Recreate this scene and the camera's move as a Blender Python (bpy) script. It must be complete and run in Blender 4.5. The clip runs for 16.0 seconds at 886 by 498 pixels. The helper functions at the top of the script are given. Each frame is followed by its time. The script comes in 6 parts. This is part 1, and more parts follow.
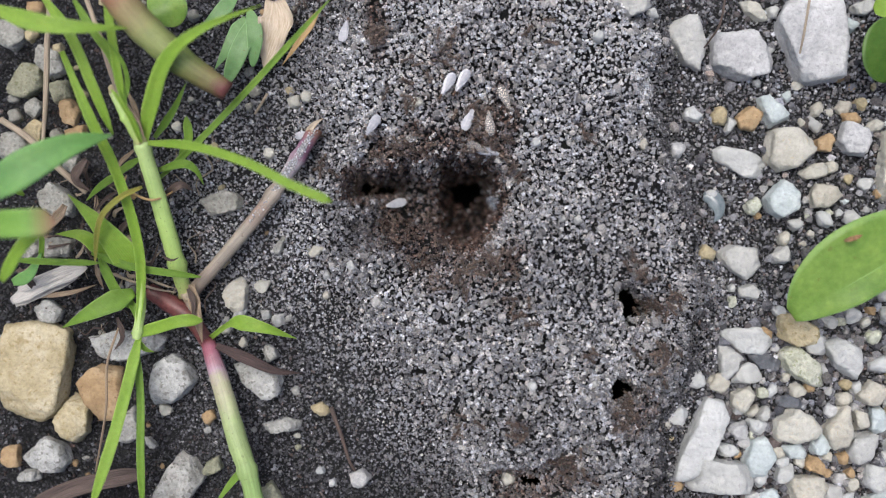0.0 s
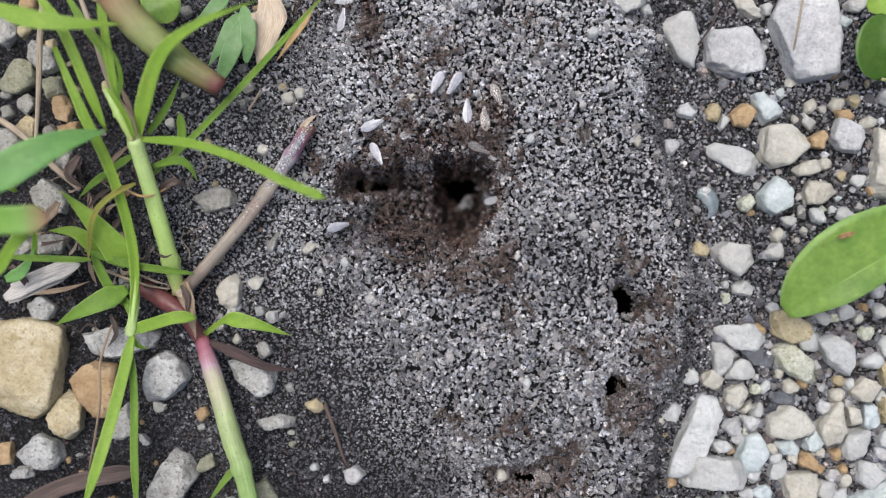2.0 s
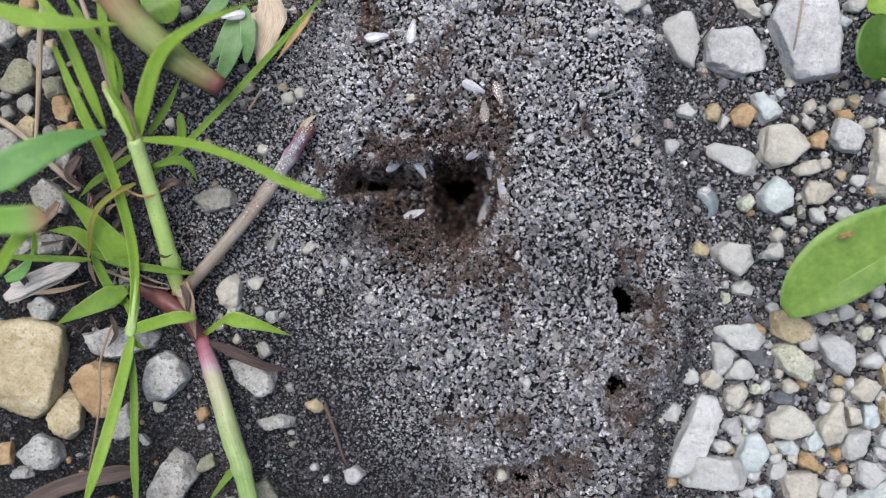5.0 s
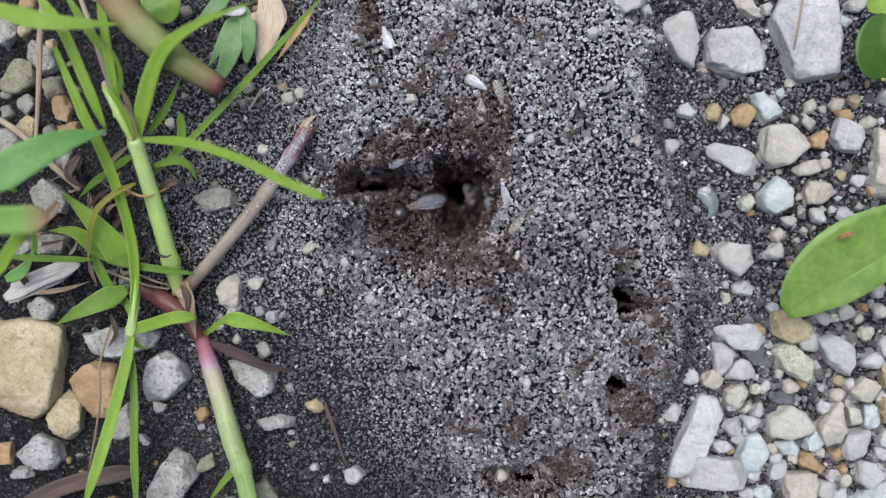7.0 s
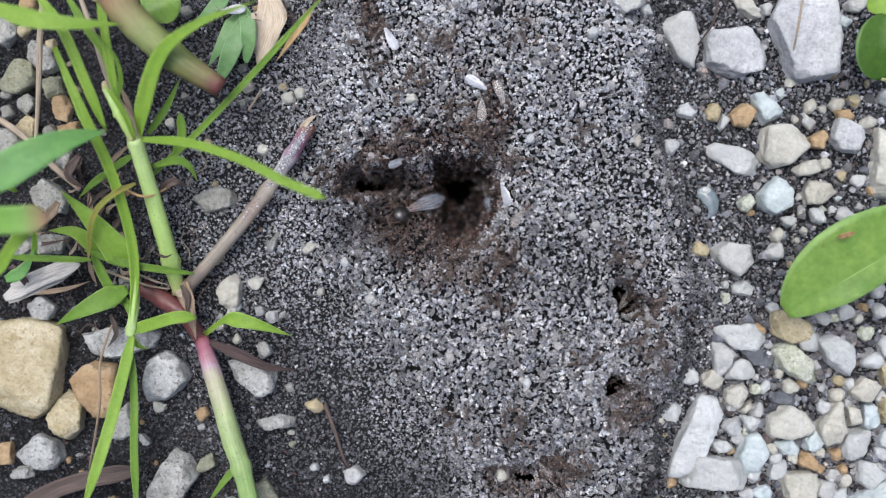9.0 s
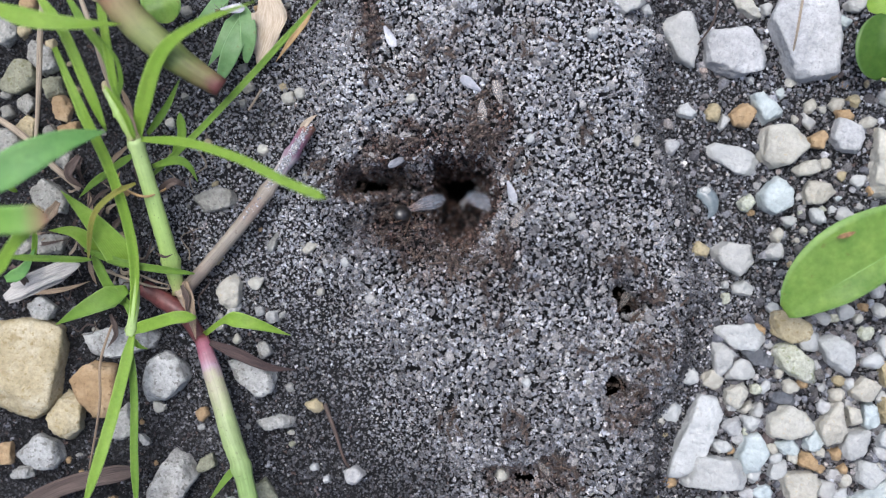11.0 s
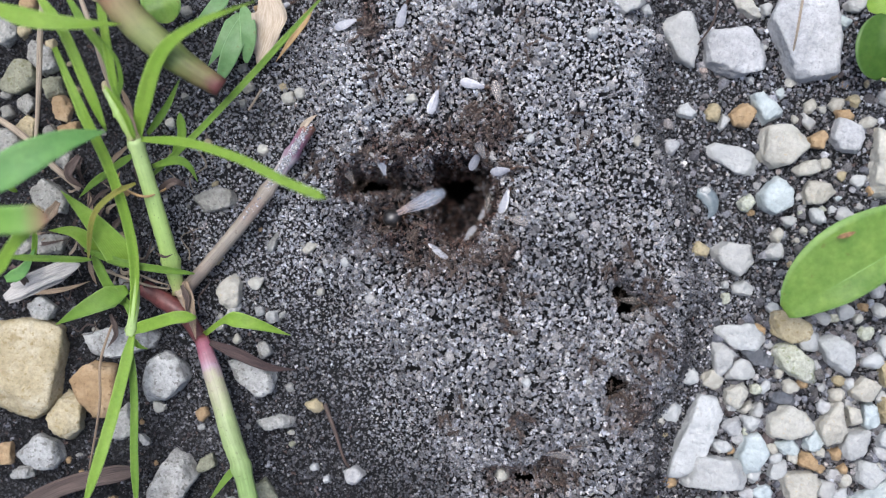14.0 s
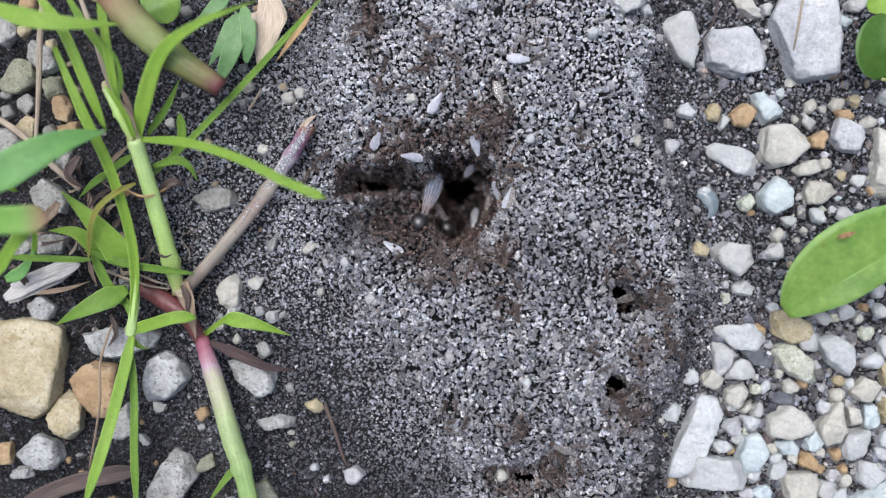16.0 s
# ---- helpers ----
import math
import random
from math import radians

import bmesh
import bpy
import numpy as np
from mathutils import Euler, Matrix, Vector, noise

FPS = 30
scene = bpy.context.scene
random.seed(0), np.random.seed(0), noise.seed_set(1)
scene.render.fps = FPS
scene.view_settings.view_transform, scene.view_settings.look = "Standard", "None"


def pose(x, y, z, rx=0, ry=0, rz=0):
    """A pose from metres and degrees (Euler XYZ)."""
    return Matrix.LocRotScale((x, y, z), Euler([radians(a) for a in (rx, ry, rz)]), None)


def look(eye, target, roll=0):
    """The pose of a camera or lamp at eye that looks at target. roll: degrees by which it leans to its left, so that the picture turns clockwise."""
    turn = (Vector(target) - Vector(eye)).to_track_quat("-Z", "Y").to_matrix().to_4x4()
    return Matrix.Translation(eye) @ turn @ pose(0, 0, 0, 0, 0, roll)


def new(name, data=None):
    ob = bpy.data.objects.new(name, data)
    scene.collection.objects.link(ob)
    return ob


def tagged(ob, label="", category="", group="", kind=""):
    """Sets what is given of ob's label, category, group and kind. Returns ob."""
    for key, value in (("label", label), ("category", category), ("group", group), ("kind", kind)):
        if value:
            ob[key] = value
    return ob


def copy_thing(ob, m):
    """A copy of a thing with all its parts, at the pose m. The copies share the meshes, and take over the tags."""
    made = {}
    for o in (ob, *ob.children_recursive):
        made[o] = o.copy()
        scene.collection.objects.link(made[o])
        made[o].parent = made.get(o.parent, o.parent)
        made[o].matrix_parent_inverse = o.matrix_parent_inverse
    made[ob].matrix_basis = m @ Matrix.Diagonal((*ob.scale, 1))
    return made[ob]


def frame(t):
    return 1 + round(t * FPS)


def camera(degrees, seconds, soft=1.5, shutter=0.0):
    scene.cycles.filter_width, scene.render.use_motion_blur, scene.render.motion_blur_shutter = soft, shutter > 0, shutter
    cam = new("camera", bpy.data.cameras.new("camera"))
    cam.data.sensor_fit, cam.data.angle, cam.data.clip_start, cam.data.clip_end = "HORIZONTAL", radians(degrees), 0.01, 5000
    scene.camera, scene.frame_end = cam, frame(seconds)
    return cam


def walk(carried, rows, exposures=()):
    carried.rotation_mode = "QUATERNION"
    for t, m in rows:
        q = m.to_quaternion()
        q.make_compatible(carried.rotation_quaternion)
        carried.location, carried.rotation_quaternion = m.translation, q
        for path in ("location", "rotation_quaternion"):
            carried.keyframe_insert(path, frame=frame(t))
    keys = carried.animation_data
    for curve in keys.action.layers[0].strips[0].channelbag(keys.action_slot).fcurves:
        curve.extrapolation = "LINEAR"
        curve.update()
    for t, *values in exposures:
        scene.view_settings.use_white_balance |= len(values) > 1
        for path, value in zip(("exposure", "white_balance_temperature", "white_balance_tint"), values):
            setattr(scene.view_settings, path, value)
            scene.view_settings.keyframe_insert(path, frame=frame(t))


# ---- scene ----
# A small ant nest in gravelly soil, seen from straight above. Plan lengths below are in millimetres.
cam = camera(50, 16.0, soft=1.1)
cam.data.dof.use_dof, cam.data.dof.focus_distance, cam.data.dof.aperture_fstop = True, 0.1622, 6.6
EYE = 0.16813
walk(cam, [(0, pose(0, 0, EYE, 0.199, 0.358)), (0.5, pose(0, 0, EYE, 0.045, 0.172)), (1.0, pose(0, 0, EYE, -0.062, 0.068)),
           (1.35, pose(0, 0, EYE)), (16, pose(0, 0, EYE))],
     exposures=[(0, 0.81, 6150, 8), (4, 0.81, 6100, 8), (6.5, 0.71, 5970, 7), (7.5, 0.72, 5970, 7), (8.0, 0.65, 5960, 7), (8.3, 0.68, 5920, 6), (9, 0.88, 5850, 7), (12.5, 0.92, 5780, 8), (16, 0.93, 5780, 8)])

# ---- light: bright overcast sky ----
world = bpy.data.worlds.new("sky")
scene.world = world
world.use_nodes = True
sky = world.node_tree.nodes.new("ShaderNodeTexSky")
sky.sky_type = "NISHITA"
sky.sun_disc = False
sky.sun_elevation, sky.sun_rotation = radians(70), radians(-35)
sky.air_density, sky.dust_density, sky.ozone_density = 0.8, 7.0, 0.0
world.node_tree.links.new(sky.outputs[0], world.node_tree.nodes["Background"].inputs[0])
world.node_tree.nodes["Background"].inputs[1].default_value = 0.10
sun = new("sun", bpy.data.lights.new("sun", "SUN"))
sun.data.energy, sun.data.angle, sun.data.color = 1.0, radians(40), (1.0, 0.97, 0.93)
sun.matrix_world = look((-0.20, 0.28, 0.95), (0, 0, 0))

MM = 0.001


def V(x, y, z=0.0):
    return Vector((x, y, z))


# -- shape of the ground, in millimetres --
def smooth(a):
    a = np.clip(a, 0, 1)
    return a * a * (3 - 2 * a)


def ripple(x, y, size):
    """Soft unevenness, about -1 to 1."""
    k = 6.283 / size
    return (np.sin(k * x + 1.3 * np.sin(0.6 * k * y + 0.5)) * np.sin(0.9 * k * y + 1.1 * np.sin(0.7 * k * x + 2.0))
            + 0.5 * np.sin(1.9 * k * x - 1.4 * k * y + 1.0) * np.sin(1.7 * k * y + 1.2 * k * x))


LATTICE = np.random.default_rng(3).uniform(-1, 1, (128, 128))


def lumps(x, y, size, shift=0):
    """Irregular lumpiness that does not repeat, -1 to 1."""
    u, w = x / size + 500.3 + shift, y / size + 500.7 + 2 * shift
    i, j = np.floor(u).astype(int), np.floor(w).astype(int)
    f, g = smooth(u - i), smooth(w - j)
    a = LATTICE[i % 128, j % 128] * (1 - f) + LATTICE[(i + 1) % 128, j % 128] * f
    b = LATTICE[i % 128, (j + 1) % 128] * (1 - f) + LATTICE[(i + 1) % 128, (j + 1) % 128] * f
    return a * (1 - g) + b * g


# pits in the mound: centre, half axes, turn, depth, steepness
PITS = {
    "mouth": (3.5, 8.8, 5.7, 6.9, 0.0, 18.0, 11),
    "basin": (-2.0, 6.5, 11.0, 8.6, 0.06, 8.0, 7),
    "shaft": (3.6, 11.4, 3.9, 2.9, 0.1, 9.0, 7),
    "side": (-13.9, 11.8, 4.4, 2.2, 0.05, 8.0, 8),
    "slit": (-8.8, 11.9, 6.2, 1.9, 0.0, 3.5, 5),
    "trench": (-8.5, 8.4, 9.5, 5.2, 0.05, 6.0, 5),
    "east": (31.52, -9.37, 2.7, 3.4, 0.55, 10.0, 9),
    "lower": (29.73, -23.57, 3.0, 2.4, 0.0, 8.0, 8),
    "trough": (31.25, -26.39, 3.6, 3.2, 0.3, 3.0, 4),
    "south": (14.56, -40.03, 7.6, 4.2, 0.0, 8.0, 7),
    "north": (-27.57, 42.79, 3.4, 3.0, 0.0, 5.0, 7),
    "nick": (22.01, 21.54, 1.4, 1.1, 0.3, 2.5, 6),
    "dip": (-8.1, 37.23, 5.0, 7.0, 0.0, 2.0, 4),
}
OPEN = (("shaft", 0.72), ("side", 0.60), ("east", 0.72), ("lower", 0.72), ("south", 0.22))


def pit_distance(name, x, y):
    cx, cy, rx, ry, turn, depth, steep = PITS[name]
    c, s = math.cos(turn), math.sin(turn)
    u, w = (x - cx) * c + (y - cy) * s, (y - cy) * c - (x - cx) * s
    wob = 0.10 * np.sin(3 * np.arctan2(w, u) + cx) + 0.06 * np.sin(7 * np.arctan2(w, u) + cy)
    return np.sqrt((u / rx) ** 2 + (w / ry) ** 2) * (1 + wob + 0.13 * lumps(x, y, 2.1, 71) + 0.06 * lumps(x, y, 0.9, 73))


def west_edge(y):
    return np.interp(y, (-70, -44, -26, -14, -4, 6, 14, 24, 34, 44, 70), (-4, -7, -12, -20, -29, -29, -26, -27, -29, -28, -22))


def east_edge(y):
    return np.interp(y, (-70, -44, -36, -25, -16, -10, 0, 11, 24, 34, 44, 70), (34, 40.5, 42.5, 46, 48.5, 49.5, 47, 44.5, 41, 40, 40.5, 34))


def mound_body(x, y):
    """Height of the heap without its pits, 0 outside it."""
    x2 = x + 1.0 * ripple(x, y, 17) + 2.2 * lumps(x, y, 8, 61) + 2.2 * lumps(x, y, 17, 67) + 0.8 * lumps(x, y, 3.5, 69)
    h = 10.5 * smooth((x2 - west_edge(y)) / 24) * smooth((east_edge(y) - x2) / 14) * smooth((66 - np.abs(y)) / 22)
    h = h * (1 + 0.10 * ripple(x + 5, y, 26)) + 0.5 * ripple(x, y + 3, 7) * smooth(h / 4)
    h = h + 3.2 * np.exp(-((x + 15.5) ** 2 + (y - 28) ** 2) / 60) + 1.5 * np.exp(-((x - 21) ** 2 + (y - 3) ** 2) / 150)
    return h


def soil(x, y):
    """Height of the plain soil round the heap."""
    return 0.5 * ripple(x, y, 23) + 0.25 * ripple(x + 9, y, 6.5) - 0.2


def surface(x, y):
    h = mound_body(x, y)
    for name in PITS:
        h = h - PITS[name][5] / (1 + np.exp(np.clip((pit_distance(name, x, y) - 1) * PITS[name][6], -40, 40)))
    rugged = 0.85 * lumps(x, y, 3.1) + 0.75 * lumps(x, y, 1.5, 7) + 0.9 * lumps(x, y, 7.5, 3)
    return np.maximum(h, -16.0) + 0.3 * soil(x, y) + rugged * smooth(mound_body(x, y) / 4)
# -- end of shape --


def top(x, y):
    """Height of whatever ground lies at a place, in millimetres."""
    return float(max(surface(np.float64(x), np.float64(y)), soil(np.float64(x), np.float64(y)))) if inside(x, y) < 0.3 else float(surface(np.float64(x), np.float64(y)))


def inside(x, y):
    """0 at the edge of the heap, 1 well in it."""
    return float(mound_body(np.float64(x), np.float64(y))) / 4.0


# ---- materials ----
def material(name):
    m = bpy.data.materials.new(name)
    m.use_nodes = True
    t = m.node_tree
    return m, t, t.nodes["Principled BSDF"]


def node(t, kind, **inputs):
    n = t.nodes.new("ShaderNode" + kind)
    for key, value in inputs.items():
        n.inputs[key.replace("_", " ")].default_value = value
    return n


def noise_at(t, size_mm, detail=5, rough=0.6, coord="Object"):
    c = t.nodes.new("ShaderNodeTexCoord")
    n = node(t, "TexNoise", Scale=1000.0 / size_mm, Detail=detail, Roughness=rough)
    t.links.new(c.outputs[coord], n.inputs["Vector"])
    return n


def ramp(t, source, *stops):
    r = t.nodes.new("ShaderNodeValToRGB")
    e = r.color_ramp.elements
    while len(e) < len(stops):
        e.new(0.5)
    for i, (p, c) in enumerate(stops):
        e[i].position, e[i].color = p, (*c, 1)
    t.links.new(source, r.inputs[0])
    return r


def mix(t, fac, a, b, mode="MIX"):
    m = t.nodes.new("ShaderNodeMix")
    m.data_type, m.blend_type = "RGBA", mode
    for socket, value in ((m.inputs[0], fac), (m.inputs[6], a), (m.inputs[7], b)):
        if isinstance(value, (int, float)):
            socket.default_value = value
        elif isinstance(value, tuple):
            socket.default_value = (*value, 1)
        else:
            t.links.new(value, socket)
    return m.outputs[2]


def bump(t, bsdf, source, depth_mm, strength=1.0):
    b = node(t, "Bump", Strength=strength, Distance=depth_mm * MM)
    t.links.new(source, b.inputs["Height"])
    t.links.new(b.outputs[0], bsdf.inputs["Normal"])


def stone_material(name, low, mid, high, stain, stain_at=0.62, pit=0.6, rough=0.45, pocks=0.64):
    """Broken stone: mottled at two sizes, pocked, a little different from piece to piece."""
    m, t, b = material(name)
    info = t.nodes.new("ShaderNodeObjectInfo")
    big, fine, pock = noise_at(t, 5.0, 4), noise_at(t, 0.7, 6, 0.7), noise_at(t, 0.75, 2, 0.5)
    base = ramp(t, big.outputs[0], (0.30, low), (0.5, mid), (0.70, high)).outputs[0]
    grain = ramp(t, fine.outputs[0], (0.30, (0.62, 0.62, 0.62)), (0.58, (1.10, 1.10, 1.10))).outputs[0]
    base = mix(t, rough, base, grain, "MULTIPLY")
    spots = ramp(t, pock.outputs[0], (pocks, (0, 0, 0)), (pocks + 0.07, (1, 1, 1))).outputs[0]
    base = mix(t, spots, base, mix(t, pit, base, stain))
    worn = noise_at(t, 3.1, 3)
    patch = ramp(t, worn.outputs[0], (stain_at, (0, 0, 0)), (stain_at + 0.12, (0.7, 0.7, 0.7))).outputs[0]
    base = mix(t, patch, base, stain)
    tint = ramp(t, info.outputs["Random"], (0.0, (0.93, 0.92, 0.90)), (0.5, (0.99, 1.0, 1.0)), (1.0, (1.08, 1.10, 1.12))).outputs[0]
    base = mix(t, 1.0, base, tint, "MULTIPLY")
    t.links.new(base, b.inputs["Base Color"])
    b.inputs["Roughness"].default_value = 0.82
    b.inputs["Specular IOR Level"].default_value = 0.25
    add = t.nodes.new("ShaderNodeMath")
    add.operation = "ADD"
    t.links.new(fine.outputs[0], add.inputs[0])
    t.links.new(pock.outputs[0], add.inputs[1])
    bump(t, b, add.outputs[0], 0.30, 0.9)
    return m


TONES = {
    "white": (stone_material("white_limestone", (0.36, 0.365, 0.36), (0.43, 0.435, 0.43), (0.50, 0.505, 0.50), (0.30, 0.29, 0.27), 0.65, 0.5, 0.32), "white angular limestone chip lying on dark soil"),
    "grey": (stone_material("grey_limestone", (0.33, 0.33, 0.335), (0.43, 0.43, 0.435), (0.54, 0.54, 0.545), (0.26, 0.26, 0.26), 0.60, 0.6, 0.65, 0.62), "grey mottled limestone piece lying on dark soil"),
    "blue": (stone_material("bluish_limestone", (0.35, 0.395, 0.40), (0.44, 0.485, 0.49), (0.53, 0.57, 0.57), (0.36, 0.38, 0.36), 0.67), "pale blue-grey limestone chip among the gravel"),
    "cream": (stone_material("cream_limestone", (0.36, 0.345, 0.30), (0.445, 0.43, 0.38), (0.53, 0.515, 0.47), (0.43, 0.36, 0.25), 0.66), "cream-coloured limestone pebble among the gravel"),
    "tan": (stone_material("tan_stone", (0.31, 0.26, 0.15), (0.42, 0.36, 0.235), (0.51, 0.46, 0.34), (0.27, 0.21, 0.10), 0.58, 0.7, 0.7, 0.60), "tan sandy stone lying on dark soil"),
    "ochre": (stone_material("ochre_stone", (0.26, 0.17, 0.09), (0.36, 0.255, 0.145), (0.46, 0.35, 0.225), (0.16, 0.10, 0.05), 0.60), "ochre-brown pebble lying on dark soil"),
    "dirty": (stone_material("speckled_grey_limestone", (0.23, 0.228, 0.215), (0.36, 0.358, 0.345), (0.48, 0.478, 0.465), (0.14, 0.135, 0.12), 0.60, 0.8, 0.95, 0.58), "speckled grey-white limestone piece on dark soil"),
    "dim": (stone_material("dim_grey_limestone", (0.18, 0.172, 0.15), (0.29, 0.282, 0.255), (0.41, 0.405, 0.38), (0.13, 0.125, 0.11), 0.60, 0.8, 0.95, 0.58), "soil-dusted grey limestone piece beside the grass"),
    "dusty": (stone_material("dusty_olive_limestone", (0.17, 0.17, 0.12), (0.26, 0.26, 0.19), (0.36, 0.355, 0.28), (0.12, 0.12, 0.05), 0.58, 0.7, 0.9, 0.60), "dusty olive-grey limestone piece on dark soil"),
    "slate": (stone_material("dark_slate", (0.07, 0.075, 0.085), (0.12, 0.125, 0.14), (0.19, 0.195, 0.21), (0.05, 0.05, 0.05), 0.62), "dark grey slate chip among the gravel"),
    "moss": (stone_material("mossy_limestone", (0.34, 0.35, 0.27), (0.46, 0.47, 0.39), (0.58, 0.58, 0.53), (0.20, 0.225, 0.10), 0.56, 0.6, 0.9, 0.60), "pale stone stained with yellow-green moss"),
}


def soil_material():
    m, t, b = material("damp_dark_soil")
    big, fine = noise_at(t, 14, 4), noise_at(t, 0.9, 8, 0.75)
    base = ramp(t, big.outputs[0], (0.35, (0.009, 0.009, 0.0105)), (0.6, (0.019, 0.019, 0.021)), (0.75, (0.034, 0.033, 0.034))).outputs[0]
    grain = ramp(t, fine.outputs[0], (0.38, (0.45, 0.44, 0.43)), (0.60, (1.2, 1.2, 1.2)), (0.72, (2.6, 2.6, 2.6))).outputs[0]
    t.links.new(mix(t, 1.0, base, grain, "MULTIPLY"), b.inputs["Base Color"])
    b.inputs["Roughness"].default_value, b.inputs["Specular IOR Level"].default_value = 0.88, 0.22
    bump(t, b, fine.outputs[0], 0.6, 1.0)
    return m


def grain_material(name):
    """Loose crumbs: their tone goes from dark damp soil to pale quartz and lime, with a brown clay share; some shade of
    the pit and heap is in these colours.
    """
    m, t, b = material(name)
    tone = t.nodes.new("ShaderNodeAttribute")
    tone.attribute_name = "tone"
    clay = t.nodes.new("ShaderNodeAttribute")
    clay.attribute_name = "clay"
    geo = t.nodes.new("ShaderNodeNewGeometry")
    base = ramp(t, tone.outputs["Fac"], (0.0, (0.010, 0.010, 0.011)), (0.35, (0.10, 0.10, 0.105)), (0.6, (0.23, 0.23, 0.235)), (0.85, (0.42, 0.42, 0.42)), (1.0, (0.70, 0.70, 0.69))).outputs[0]
    brown = ramp(t, geo.outputs["Random Per Island"], (0.0, (0.018, 0.009, 0.007)), (0.55, (0.080, 0.044, 0.034)), (0.85, (0.165, 0.100, 0.078)), (1.0, (0.29, 0.215, 0.185))).outputs[0]
    tint = ramp(t, geo.outputs["Random Per Island"], (0.0, (0.93, 0.97, 1.11)), (0.5, (0.97, 0.985, 1.055)), (1.0, (1.05, 1.0, 0.96))).outputs[0]
    hue = node(t, "TexWhiteNoise")
    hue.noise_dimensions = "1D"
    t.links.new(geo.outputs["Random Per Island"], hue.inputs["W"])
    tint = mix(t, 1.0, tint, ramp(t, hue.outputs["Value"], (0.0, (0.66, 0.66, 0.66)), (0.45, (1.0, 1.0, 1.0)), (1.0, (1.28, 1.28, 1.28))).outputs[0], "MULTIPLY")
    base = mix(t, 1.0, mix(t, clay.outputs["Fac"], base, brown), tint, "MULTIPLY")
    fine = noise_at(t, 0.28, 4, 0.75)
    base = mix(t, 0.8, base, ramp(t, fine.outputs[0], (0.34, (0.35, 0.35, 0.35)), (0.62, (1.25, 1.25, 1.25))).outputs[0], "MULTIPLY")
    t.links.new(base, b.inputs["Base Color"])
    b.inputs["Roughness"].default_value = 0.7
    b.inputs["Specular IOR Level"].default_value = 0.26
    bump(t, b, fine.outputs[0], 0.22, 1.0)
    return m


def blade_material(name, body, rib, edge, tip=None, stain=0.0, glow=0.35, veins=0.30, lines=4.4):
    """Living leaf: lengthwise veins, mottling, light passing through."""
    m, t, b = material(name)
    uv = t.nodes.new("ShaderNodeUVMap")
    sep = t.nodes.new("ShaderNodeSeparateXYZ")
    t.links.new(uv.outputs[0], sep.inputs[0])
    wave = t.nodes.new("ShaderNodeTexWave")
    wave.bands_direction = "X"
    wave.inputs["Scale"].default_value, wave.inputs["Distortion"].default_value = lines, 0.6
    t.links.new(uv.outputs[0], wave.inputs["Vector"])
    blotch = noise_at(t, 3.5, 5, 0.65)
    c = mix(t, ramp(t, blotch.outputs[0], (0.35, (0, 0, 0)), (0.68, (1, 1, 1))).outputs[0], body, edge)
    c = mix(t, mix(t, veins, (0, 0, 0), wave.outputs[0]), c, rib)
    rim = node(t, "Math")
    rim.operation = "PINGPONG"
    t.links.new(sep.outputs[0], rim.inputs[0])
    rim.inputs[1].default_value = 0.5
    c = mix(t, ramp(t, rim.outputs[0], (0.02, (0.6, 0.6, 0.6)), (0.07, (0, 0, 0))).outputs[0], c, tuple(min(1, 1.3 * q + 0.05) for q in rib))
    mottle = noise_at(t, 0.9, 4, 0.7)
    c = mix(t, 0.45, c, ramp(t, mottle.outputs[0], (0.30, (0.70, 0.72, 0.66)), (0.70, (1.18, 1.16, 1.20))).outputs[0], "MULTIPLY")
    if tip:
        c = mix(t, ramp(t, sep.outputs[1], (0.55, (0, 0, 0)), (0.97, (1, 1, 1))).outputs[0], c, tip)
    if stain:
        s = noise_at(t, 1.3, 3)
        c = mix(t, ramp(t, s.outputs[0], (0.66, (0, 0, 0)), (0.75, (stain, stain, stain))).outputs[0], c, (0.16, 0.08, 0.03))
    t.links.new(c, b.inputs["Base Color"])
    b.inputs["Roughness"].default_value = 0.40
    b.inputs["Specular IOR Level"].default_value = 0.42
    bump(t, b, wave.outputs[0], 0.06 * min(1, veins * 4), 0.6)
    thin = t.nodes.new("ShaderNodeBsdfTranslucent")
    t.links.new(c, thin.inputs[0])
    both = t.nodes.new("ShaderNodeMixShader")
    both.inputs[0].default_value = glow
    t.links.new(b.outputs[0], both.inputs[1])
    t.links.new(thin.outputs[0], both.inputs[2])
    t.links.new(both.outputs[0], t.nodes["Material Output"].inputs[0])
    return m


def plain_material(name, low, high, size=0.8, rough=0.6, spec=0.4, relief=0.1):
    m, t, b = material(name)
    n = noise_at(t, size, 5, 0.65)
    t.links.new(ramp(t, n.outputs[0], (0.32, low), (0.66, high)).outputs[0], b.inputs["Base Color"])
    b.inputs["Roughness"].default_value, b.inputs["Specular IOR Level"].default_value = rough, spec
    bump(t, b, n.outputs[0], relief, 0.8)
    return m


def fibre_material(name, low, high, rough=0.75):
    """Dead stalks and wood: streaks along the length."""
    m, t, b = material(name)
    uv = t.nodes.new("ShaderNodeUVMap")
    stretch = node(t, "Mapping")
    stretch.inputs["Scale"].default_value = (9, 2.2, 1)
    t.links.new(uv.outputs[0], stretch.inputs[0])
    n = node(t, "TexNoise", Scale=2.0, Detail=6, Roughness=0.7)
    t.links.new(stretch.outputs[0], n.inputs["Vector"])
    t.links.new(ramp(t, n.outputs[0], (0.32, low), (0.68, high)).outputs[0], b.inputs["Base Color"])
    b.inputs["Roughness"].default_value = rough
    bump(t, b, n.outputs[0], 0.15, 0.9)
    return m


